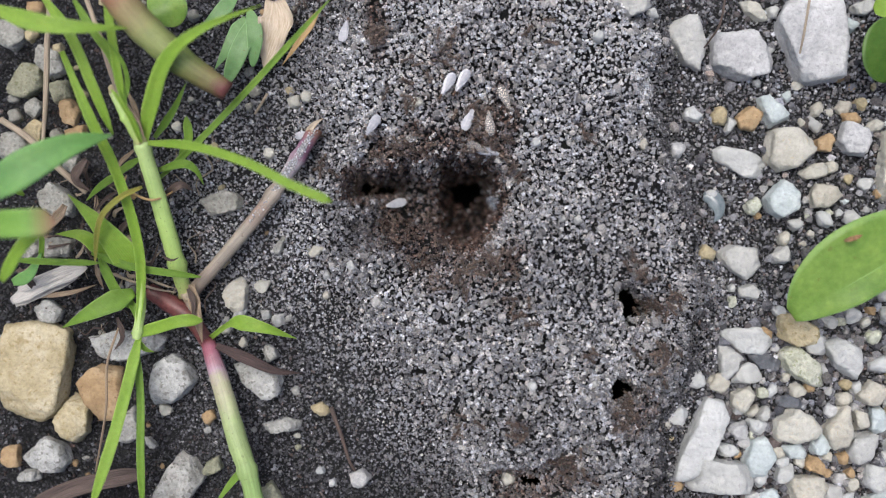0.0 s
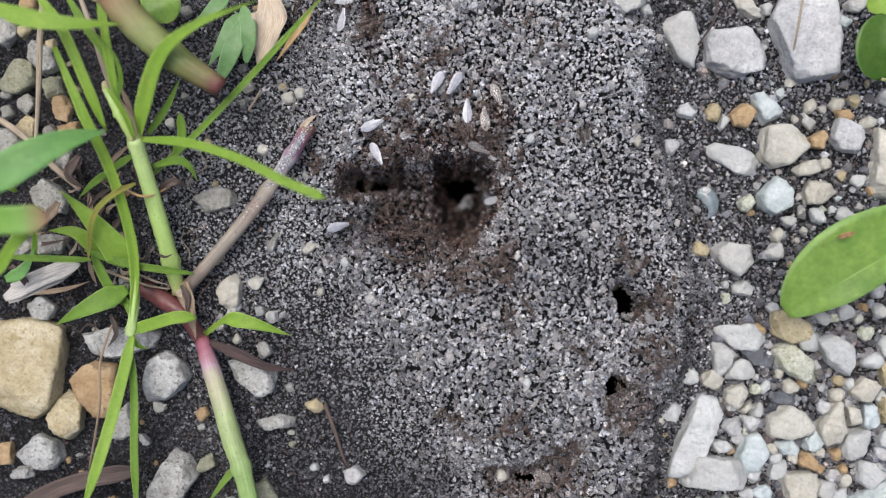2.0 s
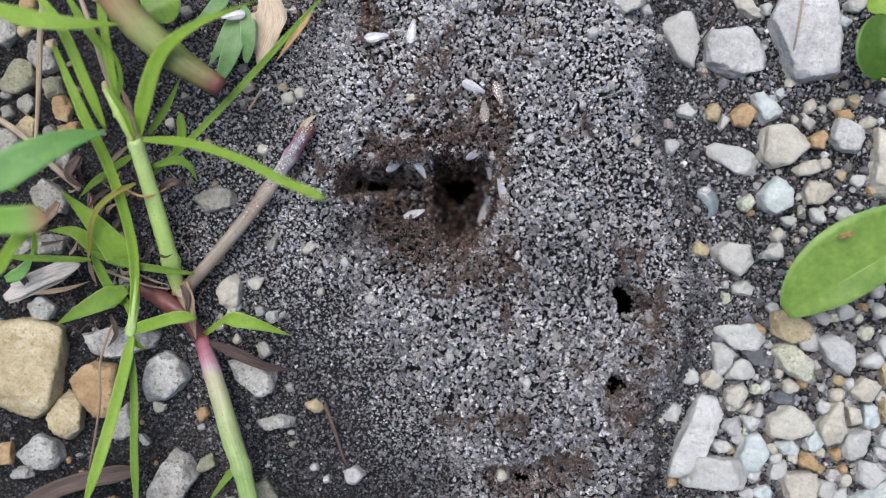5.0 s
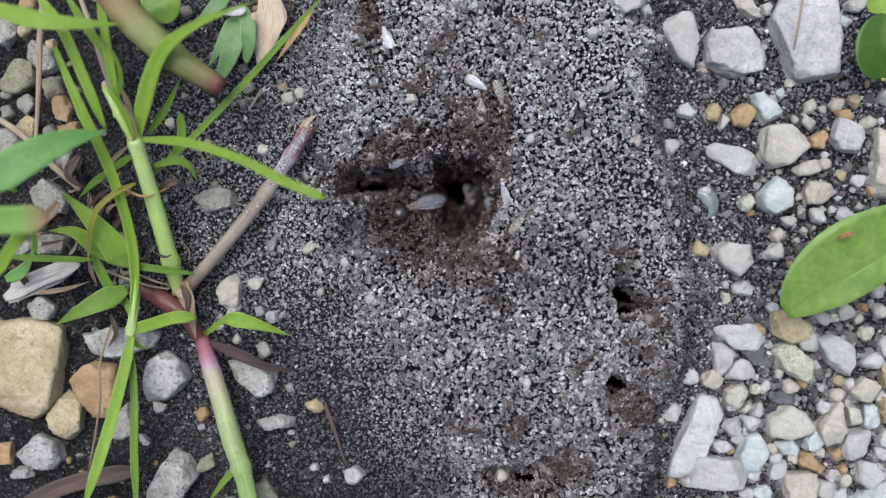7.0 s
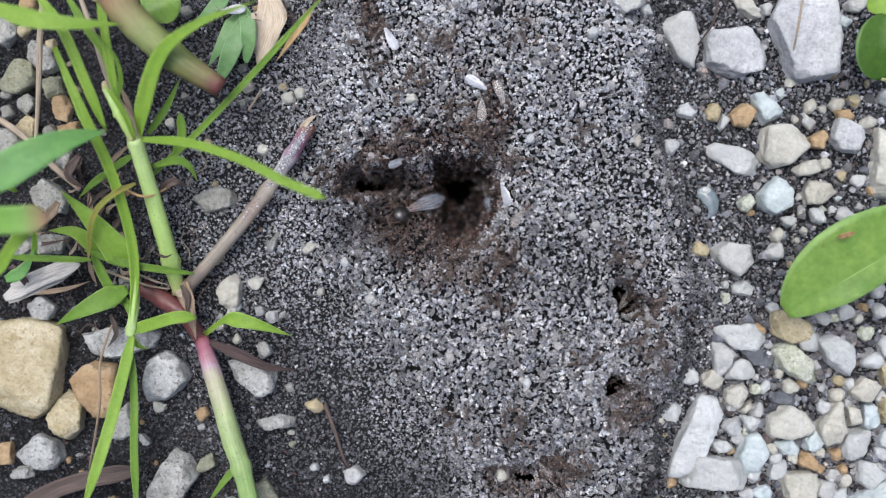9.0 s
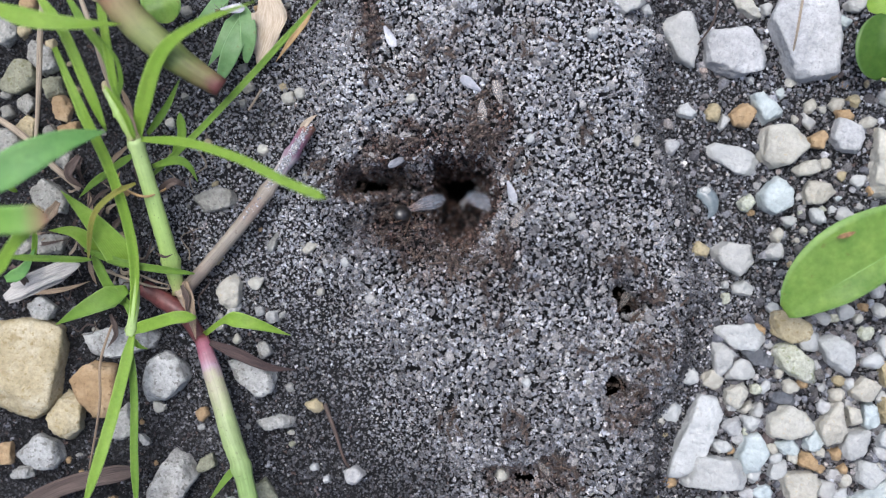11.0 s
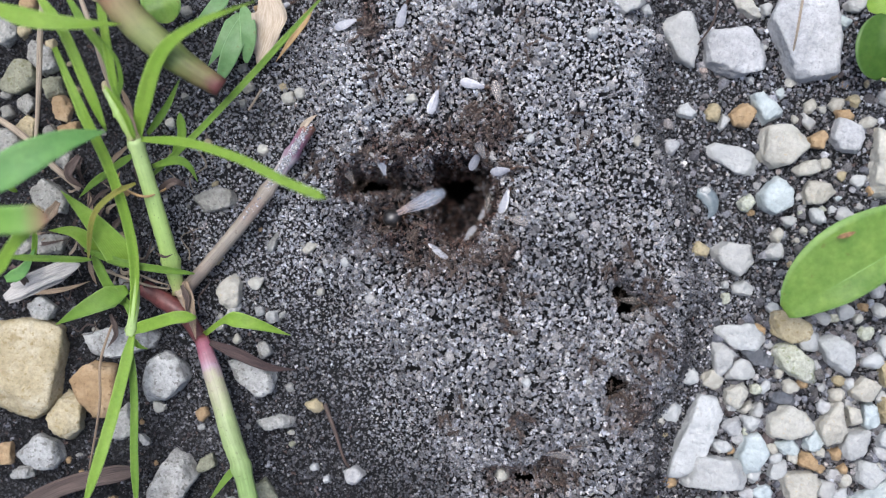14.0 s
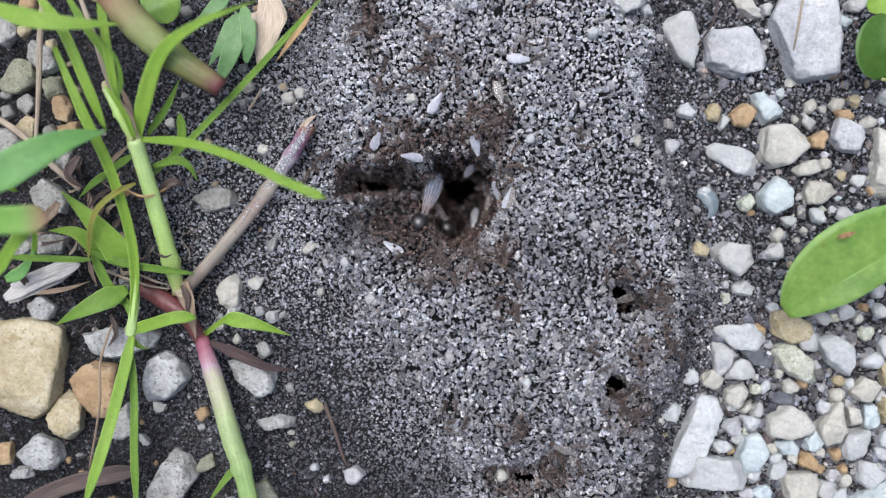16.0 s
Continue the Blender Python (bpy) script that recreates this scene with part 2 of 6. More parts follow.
def stalk_material(name, stops, streak=0.5, specks=0.0):
    """Stem whose colour changes along its length."""
    m, t, b = material(name)
    uv = t.nodes.new("ShaderNodeUVMap")
    sep = t.nodes.new("ShaderNodeSeparateXYZ")
    t.links.new(uv.outputs[0], sep.inputs[0])
    wob = noise_at(t, 2.5, 4)
    add = node(t, "Math")
    add.operation = "MULTIPLY_ADD"
    t.links.new(wob.outputs[0], add.inputs[0])
    add.inputs[1].default_value = 0.22
    sub = node(t, "Math")
    sub.operation = "SUBTRACT"
    t.links.new(sep.outputs[1], sub.inputs[0])
    sub.inputs[1].default_value = 0.11
    t.links.new(sub.outputs[0], add.inputs[2])
    c = ramp(t, add.outputs[0], *stops).outputs[0]
    stretch = node(t, "Mapping")
    stretch.inputs["Scale"].default_value = (14, 2.0, 1)
    t.links.new(uv.outputs[0], stretch.inputs[0])
    n = node(t, "TexNoise", Scale=2.0, Detail=5, Roughness=0.65)
    t.links.new(stretch.outputs[0], n.inputs["Vector"])
    c = mix(t, streak, c, ramp(t, n.outputs[0], (0.3, (0.55, 0.55, 0.55)), (0.65, (1.2, 1.2, 1.2))).outputs[0], "MULTIPLY")
    dots = noise_at(t, 0.55, 3, 0.6)
    c = mix(t, ramp(t, dots.outputs[0], (0.63, (0, 0, 0)), (0.70, (specks, specks, specks))).outputs[0], c, (0.07, 0.045, 0.03))
    bloom = noise_at(t, 4.0, 4, 0.6)
    c = mix(t, 0.5, c, ramp(t, bloom.outputs[0], (0.32, (0.72, 0.74, 0.70)), (0.66, (1.22, 1.2, 1.2))).outputs[0], "MULTIPLY")
    t.links.new(c, b.inputs["Base Color"])
    b.inputs["Roughness"].default_value = 0.5
    bump(t, b, n.outputs[0], 0.1, 0.6)
    return m


def wing_material(name, low, high, clear):
    m, t, b = material(name)
    n = noise_at(t, 0.9, 3)
    t.links.new(ramp(t, n.outputs[0], (0.3, low), (0.7, high)).outputs[0], b.inputs["Base Color"])
    b.inputs["Roughness"].default_value, b.inputs["Specular IOR Level"].default_value = 0.28, 0.8
    b.inputs["Alpha"].default_value = clear
    return m


SOIL = soil_material()
CRUMB = grain_material("soil_crumbs")
GREEN = blade_material("grass_green", body=(0.165, 0.315, 0.036), rib=(0.25, 0.40, 0.085), edge=(0.22, 0.37, 0.048), stain=0.35)
LIME = blade_material("young_grass_green", (0.235, 0.41, 0.042), (0.32, 0.48, 0.10), (0.29, 0.45, 0.058), stain=0.2)
DEEP = blade_material("shaded_grass_green", (0.135, 0.32, 0.085), (0.20, 0.41, 0.13), (0.18, 0.38, 0.10))
BROADLEAF = blade_material("broad_leaf_green", (0.145, 0.28, 0.045), (0.22, 0.37, 0.10), (0.26, 0.40, 0.08), stain=0.6, veins=0.06, lines=2.0)
WEED = blade_material("weed_leaf_green", (0.15, 0.30, 0.11), (0.22, 0.37, 0.16), (0.21, 0.36, 0.15), stain=0.4, veins=0.05, lines=2.0)
DARK_LEAF = blade_material("dark_leaf_green", (0.06, 0.14, 0.015), (0.10, 0.19, 0.04), (0.09, 0.18, 0.025), stain=0.3, veins=0.06, lines=2.0)
YELLOWED = blade_material("yellowed_blade", (0.30, 0.34, 0.06), (0.36, 0.40, 0.10), (0.40, 0.34, 0.08))
BROWN_TIP = blade_material("brown_tipped_blade", (0.18, 0.37, 0.06), (0.26, 0.45, 0.11), (0.22, 0.41, 0.07), tip=(0.36, 0.22, 0.14))
STEM = stalk_material("green_stem", [(0.0, (0.36, 0.34, 0.16)), (0.14, (0.32, 0.44, 0.12)), (0.55, (0.33, 0.47, 0.14)), (1.0, (0.38, 0.50, 0.20))], 0.28, 0.5)
PINK_STEM = stalk_material("pink_and_green_stem", [(0.0, (0.14, 0.035, 0.035)), (0.10, (0.26, 0.09, 0.13)), (0.17, (0.31, 0.17, 0.21)), (0.23, (0.34, 0.24, 0.29)), (0.30, (0.34, 0.33, 0.22)), (0.45, (0.27, 0.34, 0.15)), (1.0, (0.23, 0.36, 0.11))], 0.5, 0.45)
RUNNER = stalk_material("tan_and_purple_runner", [(0.0, (0.33, 0.27, 0.19)), (0.22, (0.20, 0.158, 0.13)), (0.42, (0.25, 0.222, 0.185)), (0.55, (0.27, 0.205, 0.17)), (0.66, (0.33, 0.29, 0.24)), (0.76, (0.36, 0.33, 0.345)), (0.88, (0.17, 0.085, 0.14)), (1.0, (0.20, 0.10, 0.07))], 0.65, 0.5)
BROAD_STALK = stalk_material("green_and_russet_stalk", [(0.0, (0.31, 0.15, 0.10)), (0.2, (0.26, 0.21, 0.10)), (0.45, (0.22, 0.25, 0.09)), (0.7, (0.17, 0.22, 0.06)), (0.9, (0.17, 0.14, 0.06)), (1.0, (0.13, 0.042, 0.038))], 0.5, 0.35)
MAROON = plain_material("dark_maroon_stalk", (0.06, 0.016, 0.018), (0.16, 0.055, 0.05), 1.6, 0.45)
DARK_STRAW = fibre_material("dark_dead_stalk", (0.030, 0.020, 0.018), (0.120, 0.086, 0.072))
DARK_HUSK = fibre_material("dark_purple_brown_husk", (0.014, 0.009, 0.009), (0.085, 0.052, 0.048))
STRAW = fibre_material("pale_straw", (0.15, 0.115, 0.08), (0.46, 0.385, 0.29))
GREY_WOOD = fibre_material("weathered_grey_wood", (0.24, 0.23, 0.22), (0.62, 0.59, 0.55))
DEAD_LEAF = fibre_material("dead_tan_leaf", (0.32, 0.255, 0.175), (0.56, 0.48, 0.385))
LEAF_RIB = plain_material('leaf_rib', (0.165, 0.30, 0.06), (0.21, 0.355, 0.085), 1.2, 0.45)
BLEMISH = plain_material('rusty_blemish', (0.07, 0.06, 0.015), (0.34, 0.17, 0.09), 0.6, 0.7)
DRY_SHEATH = fibre_material("dry_brown_sheath", (0.13, 0.085, 0.06), (0.36, 0.28, 0.19))
ORANGE = fibre_material("orange_dry_grass", (0.29, 0.18, 0.075), (0.49, 0.34, 0.17))
RUST = plain_material("rust_brown_ant", (0.036, 0.025, 0.021), (0.092, 0.063, 0.050), 0.5, 0.35, 0.5, 0.02)
DARK_RUST = plain_material("dark_brown_ant", (0.020, 0.013, 0.010), (0.060, 0.038, 0.030), 0.5, 0.3, 0.5, 0.02)
AMBER = plain_material("amber_ant", (0.06, 0.042, 0.033), (0.145, 0.103, 0.082), 0.5, 0.35, 0.5, 0.02)
RUST_LEG = plain_material("rust_ant_leg", (0.048, 0.038, 0.033), (0.108, 0.084, 0.072), 0.5, 0.4, 0.5, 0.01)
BLACK_ANT = plain_material("black_ant_shell", (0.010, 0.009, 0.009), (0.028, 0.025, 0.024), 0.6, 0.34, 0.8, 0.01)
BROWN_ANT = plain_material("brown_ant_shell", (0.035, 0.02, 0.014), (0.10, 0.06, 0.04), 0.5, 0.3, 0.5, 0.02)
WING = wing_material("milky_wing", (0.40, 0.405, 0.45), (0.60, 0.605, 0.645), 0.60)
DULL_WING = wing_material("clear_wing", (0.26, 0.235, 0.22), (0.42, 0.385, 0.36), 0.34)
QUEEN_WING = wing_material("smoky_wing", (0.36, 0.42, 0.55), (0.60, 0.66, 0.78), 0.13)
VEIN = plain_material("wing_vein", (0.22, 0.16, 0.14), (0.40, 0.31, 0.28), 0.8, 0.4)


# ---- mesh helpers, lengths in millimetres ----
def link(name, me, mats, parent=None, label=""):
    ob = new(name, me)
    for m in mats if isinstance(mats, (list, tuple)) else (mats,):
        if not len(me.materials) or m.name not in me.materials:
            me.materials.append(m)
    if parent:
        ob.parent = parent
    if label:
        ob["label"] = label
    return ob


def part(name, bm, mat, parent, label="", flat=False):
    """Links a bmesh as one mesh object under a thing or a part."""
    bmesh.ops.scale(bm, vec=(MM, MM, MM), verts=bm.verts)
    me = bpy.data.meshes.new(name)
    bm.normal_update()
    bm.to_mesh(me)
    bm.free()
    if not flat:
        me.shade_smooth()
    return link(name, me, mat, parent, label)


def thing(name, label, category, group="", kind="", at=(0, 0, 0)):
    ob = new(name)
    ob.empty_display_size = 0.002
    ob.location = Vector(at) * MM
    return tagged(ob, label, category, group, kind)


def curve_through(points, count):
    """Smooth run of places through a few given ones."""
    p = [points[0] * 2 - points[1], *points, points[-1] * 2 - points[-2]]
    out = []
    for i in range(count):
        s = i / (count - 1) * (len(points) - 1)
        k = min(int(s), len(points) - 2)
        f = s - k
        a, b, c, d = p[k:k + 4]
        out.append(0.5 * ((2 * b) + (c - a) * f + (2 * a - 5 * b + 4 * c - d) * f * f + (3 * b - a - 3 * c + d) * f ** 3))
    return out


def profile(kind, f):
    """Share of the full width at f along a leaf."""
    if kind == "strap":
        return min(1, 0.45 + 3 * f) * (1 - max(0, (f - 0.75) / 0.25) ** 2 * 0.85)
    if kind == "blunt":
        return min(1, 0.5 + 3 * f) * math.sqrt(max(0.02, 1 - max(0, (f - 0.94) / 0.06) ** 2))
    if kind == "point":
        return (1 - max(0, (f - 0.3) / 0.7) ** 1.6 * 0.97) * min(1, 0.5 + 2 * f)
    if kind == "lance":
        return max(0.03, min(1.0, 0.35 + 2.8 * f) * (1 - f ** 1.7))
    if kind == "spoon":
        return max(0.03, (0.34 + 0.66 * float(smooth((f - 0.25) / 0.2))) * (1 - max(0, (f - 0.45) / 0.55) ** 1.5))
    if kind == "oval":
        return max(0.03, math.sin(math.pi * min(1, f * 0.97 + 0.02)) ** 0.55)
    return 1.0


def blade(name, points, width, mat, parent, kind="strap", fold=0.25, skew=0.0, label="", across=7, waves=0.0):
    """A leaf or blade along a run of places: folded along its middle, thin but with two faces."""
    bm = bmesh.new()
    uv = bm.loops.layers.uv.new("UVMap")
    n = 22
    run = curve_through(points, n)
    rows, coords = [], []
    for i, p in enumerate(run):
        f = i / (n - 1)
        d = (run[min(i + 1, n - 1)] - run[max(i - 1, 0)]).normalized()
        side = d.cross(Vector((0, 0, 1)))
        side = side.normalized() if side.length > 1e-4 else Vector((1, 0, 0))
        up = side.cross(d).normalized()
        w = width / 2 * profile(kind, f)
        upper, lower = [], []
        for j in range(across):
            s = -1 + 2 * j / (across - 1)
            reach = w * s * (1 + skew * (1 if s > 0 else -1))
            lift = fold * abs(reach) - 0.10 * fold * w + waves * w * math.sin(f * 17 + (2 if s > 0 else 0)) * s * s
            q = p + side * reach + up * lift
            upper.append(bm.verts.new(q))
            lower.append(bm.verts.new(q - up * (0.09 + 0.10 * (1 - abs(s)))))
        rows.append(upper + lower[::-1])
        coords.append(f)
    m = 2 * across
    where = {}
    for i, r in enumerate(rows):
        for j, v in enumerate(r):
            where[v] = ((j if j < across else m - 1 - j) / (across - 1), coords[i])
    faces = [bm.faces.new((rows[i][j], rows[i + 1][j], rows[i + 1][(j + 1) % m], rows[i][(j + 1) % m])) for i in range(n - 1) for j in range(m)]
    faces += [bm.faces.new(rows[0]), bm.faces.new(rows[-1][::-1])]
    for fc in faces:
        for lp in fc.loops:
            lp[uv].uv = where[lp.vert]
    bmesh.ops.recalc_face_normals(bm, faces=bm.faces)
    return part(name, bm, mat, parent, label)


def stem(name, points, radii, mat, parent, label="", sides=12, nodes=(), rough=0.04, squash=0.85):
    """A stalk: tapered tube along a run of places, swollen at its nodes."""
    bm = bmesh.new()
    uv = bm.loops.layers.uv.new("UVMap")
    n = 30
    run = curve_through(points, n)
    rows, where = [], {}
    for i, p in enumerate(run):
        f = i / (n - 1)
        d = (run[min(i + 1, n - 1)] - run[max(i - 1, 0)]).normalized()
        side = d.cross(Vector((0, 0, 1)))
        side = side.normalized() if side.length > 1e-4 else Vector((1, 0, 0))
        up = side.cross(d).normalized()
        r = float(np.interp(f, np.linspace(0, 1, len(radii)), radii))
        for at_f in nodes:
            r *= 1 + 0.28 * math.exp(-((f - at_f) / 0.025) ** 2)
        ring = []
        for j in range(sides):
            a = 6.28318 * j / sides
            k = r * (1 + rough * math.sin(5 * a + 9 * f) + rough * noise.noise(Vector((p.x * 0.9, p.y * 0.9, j * 0.7))) * 2)
            v = bm.verts.new(p + side * math.cos(a) * k + up * math.sin(a) * k * squash)
            where[v] = (j / sides, f)
            ring.append(v)
        rows.append(ring)
    faces = [bm.faces.new((rows[i][j], rows[i][(j + 1) % sides], rows[i + 1][(j + 1) % sides], rows[i + 1][j])) for i in range(n - 1) for j in range(sides)]
    faces += [bm.faces.new(rows[0][::-1]), bm.faces.new(rows[-1])]
    for fc in faces:
        for lp in fc.loops:
            lp[uv].uv = where[lp.vert]
    bmesh.ops.recalc_face_normals(bm, faces=bm.faces)
    return part(name, bm, mat, parent, label)


def ball(bm, centre, radii, seg=10, ring=7, turn=None):
    m = Matrix.Translation(centre) @ (turn.to_4x4() if turn else Matrix()) @ Matrix.Diagonal((*radii, 1))
    bmesh.ops.create_uvsphere(bm, u_segments=seg, v_segments=ring, radius=1, matrix=m)


# ---- ground and heap ----
def sheet(name, xs, ys, height, keep=None):
    gx, gy = np.meshgrid(xs, ys)
    z = height(gx, gy)
    verts = np.stack([gx, gy, z], -1).reshape(-1, 3) * MM
    nx, ny = len(xs), len(ys)
    i = np.arange(nx * ny).reshape(ny, nx)
    quads = np.stack([i[:-1, :-1], i[:-1, 1:], i[1:, 1:], i[1:, :-1]], -1).reshape(-1, 4)
    if keep is not None:
        quads = quads[keep(gx, gy).reshape(-1)[quads].all(1)]
    me = bpy.data.meshes.new(name)
    me.from_pydata(verts.tolist(), [], quads.tolist())
    me.shade_smooth()
    return me


def spread(near, far, fine):
    """Places along an axis: even near the middle, then ever wider to the horizon."""
    mid = list(np.arange(-near, near + fine / 2, fine))
    step, out = fine, []
    p = near
    while p < far:
        step *= 1.35
        p += step
        out.append(p)
    return np.array([-q for q in out[::-1]] + mid + out)


def ground_height(x, y):
    hollow = smooth((mound_body(x, y) - 1.2) / 3.0)
    d = np.sqrt(x * x + y * y)
    near = smooth((260 - d) / 120)
    return soil(x, y) * near - 0.15 - 45 * hollow + (1 - near) * 3 * np.sin(x / 400.0) * np.sin(y / 330.0)


ground = link("ground", sheet("ground", spread(90, 400000, 0.8), spread(54, 400000, 0.8), ground_height), SOIL)
tagged(ground, "dark damp soil with fine pale grit", "soil", kind="structure")


def heap_keep(x, y):
    ok = mound_body(x, y) > 0.12
    for name, share in OPEN:
        ok &= pit_distance(name, x, y) > share
    return ok


ant_mound = link("ant_mound", sheet("ant_mound", np.arange(-36, 54, 0.38), np.arange(-66, 66, 0.38), lambda x, y: surface(x, y) - 1.9 + 0.25 * lumps(x, y, 0.8, 14), heap_keep), SOIL)
tagged(ant_mound, "heap of loose grey soil crumbs with open ant holes", "ant nest")

rng = np.random.default_rng(7)


def grain_shapes(level, count, uneven):
    """A few angular grain shapes, each a ball cut by random planes: verts and triangles."""
    out = []
    for k in range(count):
        bm = bmesh.new()
        bmesh.ops.create_icosphere(bm, subdivisions=level, radius=1)
        v = np.array([q.co[:] for q in bm.verts])
        f = np.array([[q.index for q in fc.verts] for fc in bm.faces])
        bm.free()
        n = rng.normal(size=(9, 3))
        n /= np.linalg.norm(n, axis=1)[:, None]
        d = rng.uniform(0.55, 1.0, 9)
        reach = 1 / np.maximum((np.maximum(0, v @ n.T) / d).max(1), 0.75)
        v = v * (reach[:, None] + uneven * rng.normal(size=(len(v), 1))) * rng.uniform(0.7, 1.2, 3)
        out.append((v, f))
    return out


def chip_shapes(count):
    """Tiny eight-sided chips."""
    v = np.array([(1, 0, 0), (-1, 0, 0), (0, 1, 0), (0, -1, 0), (0, 0, 1), (0, 0, -1)], float)
    f = np.array([(0, 2, 4), (2, 1, 4), (1, 3, 4), (3, 0, 4), (2, 0, 5), (1, 2, 5), (3, 1, 5), (0, 3, 5)])
    return [(v * rng.uniform(0.6, 1.3, (6, 1)) + rng.normal(0, 0.12, (6, 3)), f) for k in range(count)]


def crumb_shapes(count, pieces):
    """Crumbs baked together out of several small angular bits."""
    bits, out = chip_shapes(8), []
    for k in range(count):
        vs, fs, base = [], [], 0
        for q in range(pieces):
            v, f = bits[rng.integers(0, 8)]
            way = rng.normal(size=3)
            way *= rng.uniform(0.45, 0.78) / np.linalg.norm(way)
            vs.append((v @ turns(1)[0].T) * (0.62 if q == 0 else rng.uniform(0.26, 0.46)) + way * (0 if q == 0 else 1))
            fs.append(f + base)
            base += len(v)
        out.append((np.concatenate(vs), np.concatenate(fs)))
    return out


def turns(n):
    q = rng.normal(size=(n, 4))
    q /= np.linalg.norm(q, axis=1)[:, None]
    w, x, y, z = q.T
    return np.stack([1 - 2 * (y * y + z * z), 2 * (x * y - z * w), 2 * (x * z + y * w), 2 * (x * y + z * w), 1 - 2 * (x * x + z * z), 2 * (y * z - x * w),
                     2 * (x * z - y * w), 2 * (y * z + x * w), 1 - 2 * (x * x + y * y)], -1).reshape(n, 3, 3)


def grains(name, places, sizes, tone, clay, shapes, parent=None, mat=None):
    """Many loose grains as one mesh."""
    vs, fs, ts, cs, base = [], [], [], [], 0
    pick = rng.integers(0, len(shapes), len(places))
    for k, (v, f) in enumerate(shapes):
        sel = np.nonzero(pick == k)[0]
        if not len(sel):
            continue
        p = np.einsum("nij,vj->nvi", turns(len(sel)), v) * sizes[sel, None, None] + places[sel, None, :]
        vs.append(p.reshape(-1, 3))
        fs.append((f[None] + (base + np.arange(len(sel)) * len(v))[:, None, None]).reshape(-1, 3))
        ts.append(np.repeat(tone[sel], len(v)))
        cs.append(np.repeat(clay[sel], len(v)))
        base += len(sel) * len(v)
    vs, fs = np.concatenate(vs) * MM, np.concatenate(fs)
    me = bpy.data.meshes.new(name)
    me.vertices.add(len(vs))
    me.vertices.foreach_set("co", vs.astype(np.float32).ravel())
    me.loops.add(fs.size)
    me.loops.foreach_set("vertex_index", fs.astype(np.int32).ravel())
    me.polygons.add(len(fs))
    me.polygons.foreach_set("loop_start", np.arange(0, fs.size, 3, dtype=np.int32))
    me.update(calc_edges=True)
    for key, values in (("tone", ts), ("clay", cs)):
        me.attributes.new(key, "FLOAT", "POINT").data.foreach_set("value", np.concatenate(values).astype(np.float32))
    me.shade_flat()
    me.validate()
    return link(name, me, mat or CRUMB, parent)


def strewn(x0, x1, y0, y1, step, shake=0.62):
    """Evenly strewn places: a shaken grid."""
    gx, gy = np.meshgrid(np.arange(x0, x1, step), np.arange(y0, y1, step * 0.9))
    gx[1::2] += step / 2
    return (gx + rng.uniform(-shake, shake, gx.shape) * step).ravel(), (gy + rng.uniform(-shake, shake, gy.shape) * step).ravel()


# where workers crowd: place, reach, how many
CROWDS = ((-8.0, 16.0, 4.3, 8), (6.2, 18.5, 3.8, 9), (10.0, 14.0, 2.7, 6), (7.8, -1.3, 3.8, 8), (1.5, -3.2, 3.8, 8), (-4.4, -0.4, 4.3, 7), (-9.5, 4.1, 3.8, 4), (-14.8, 12.4, 2.8, 4),
          (-1.8, 32.5, 4.3, 6), (-7.9, 27.5, 4.3, 4), (4.4, 22.9, 2.8, 4), (30.4, -2.7, 2.8, 5), (35.2, -8.9, 3.0, 9), (35.3, -17.3, 3.6, 7), (30.5, -27.0, 3.0, 7), (11.6, -29.2, 1.7, 4),
          (2.5, -29.7, 2.4, 3), (20.5, -37.3, 3.0, 8), (10.9, -8.9, 4.3, 4), (22.8, 19.9, 1.3, 2), (13.9, 35.8, 4.3, 3), (-12.3, 36.8, 1.9, 5), (-22.3, 15.5, 2.8, 3), (24.5, -17.8, 2.4, 2), (-26.6, 42.2, 2.4, 3))


def clay_share(x, y):
    """Where brown subsoil has been carried up: round and in the holes, and along the ants' ways."""
    c = np.zeros_like(x)
    for name, reach, much in (("mouth", 1.35, 0.95), ("basin", 1.12, 0.72), ("side", 1.7, 0.8), ("trough", 1.6, 0.5), ("south", 1.1, 0.6), ("east", 1.8, 0.2), ("north", 1.8, 0.8)):
        c = np.maximum(c, much * smooth((reach - pit_distance(name, x, y)) / (0.22 * reach)))
    for cx, cy, rx, ry, much in ((-1.82, 17.16, 14, 4.6, 0.85), (8, 20.58, 4.5, 7.5, 0.85), (0.57, 22.48, 7, 5, 0.32), (0.57, 31.53, 9, 6, 0.30),
                                 (-11.89, 39.4, 2.5, 6, 0.8), (10.1, -0.86, 4, 3, 0.8), (1.53, -2.78, 9, 3.5, 0.6), (-9.01, 2.01, 7, 4, 0.35), (-11.96, 7.04, 8, 5, 0.2)):
        c = np.maximum(c, much * smooth(1.6 - 1.2 * np.sqrt(((x - cx) / rx) ** 2 + ((y - cy) / ry) ** 2) + 0.6 * lumps(x, y, 2.3, 41)))
    for cx, cy, reach, count in CROWDS:
        c = np.maximum(c, min(0.75, 0.10 * count) * np.exp(-((x - cx) ** 2 + (y - cy) ** 2) / (0.8 * reach * reach)) * (0.6 + 0.5 * lumps(x, y, 1.8, 17)))
    return c


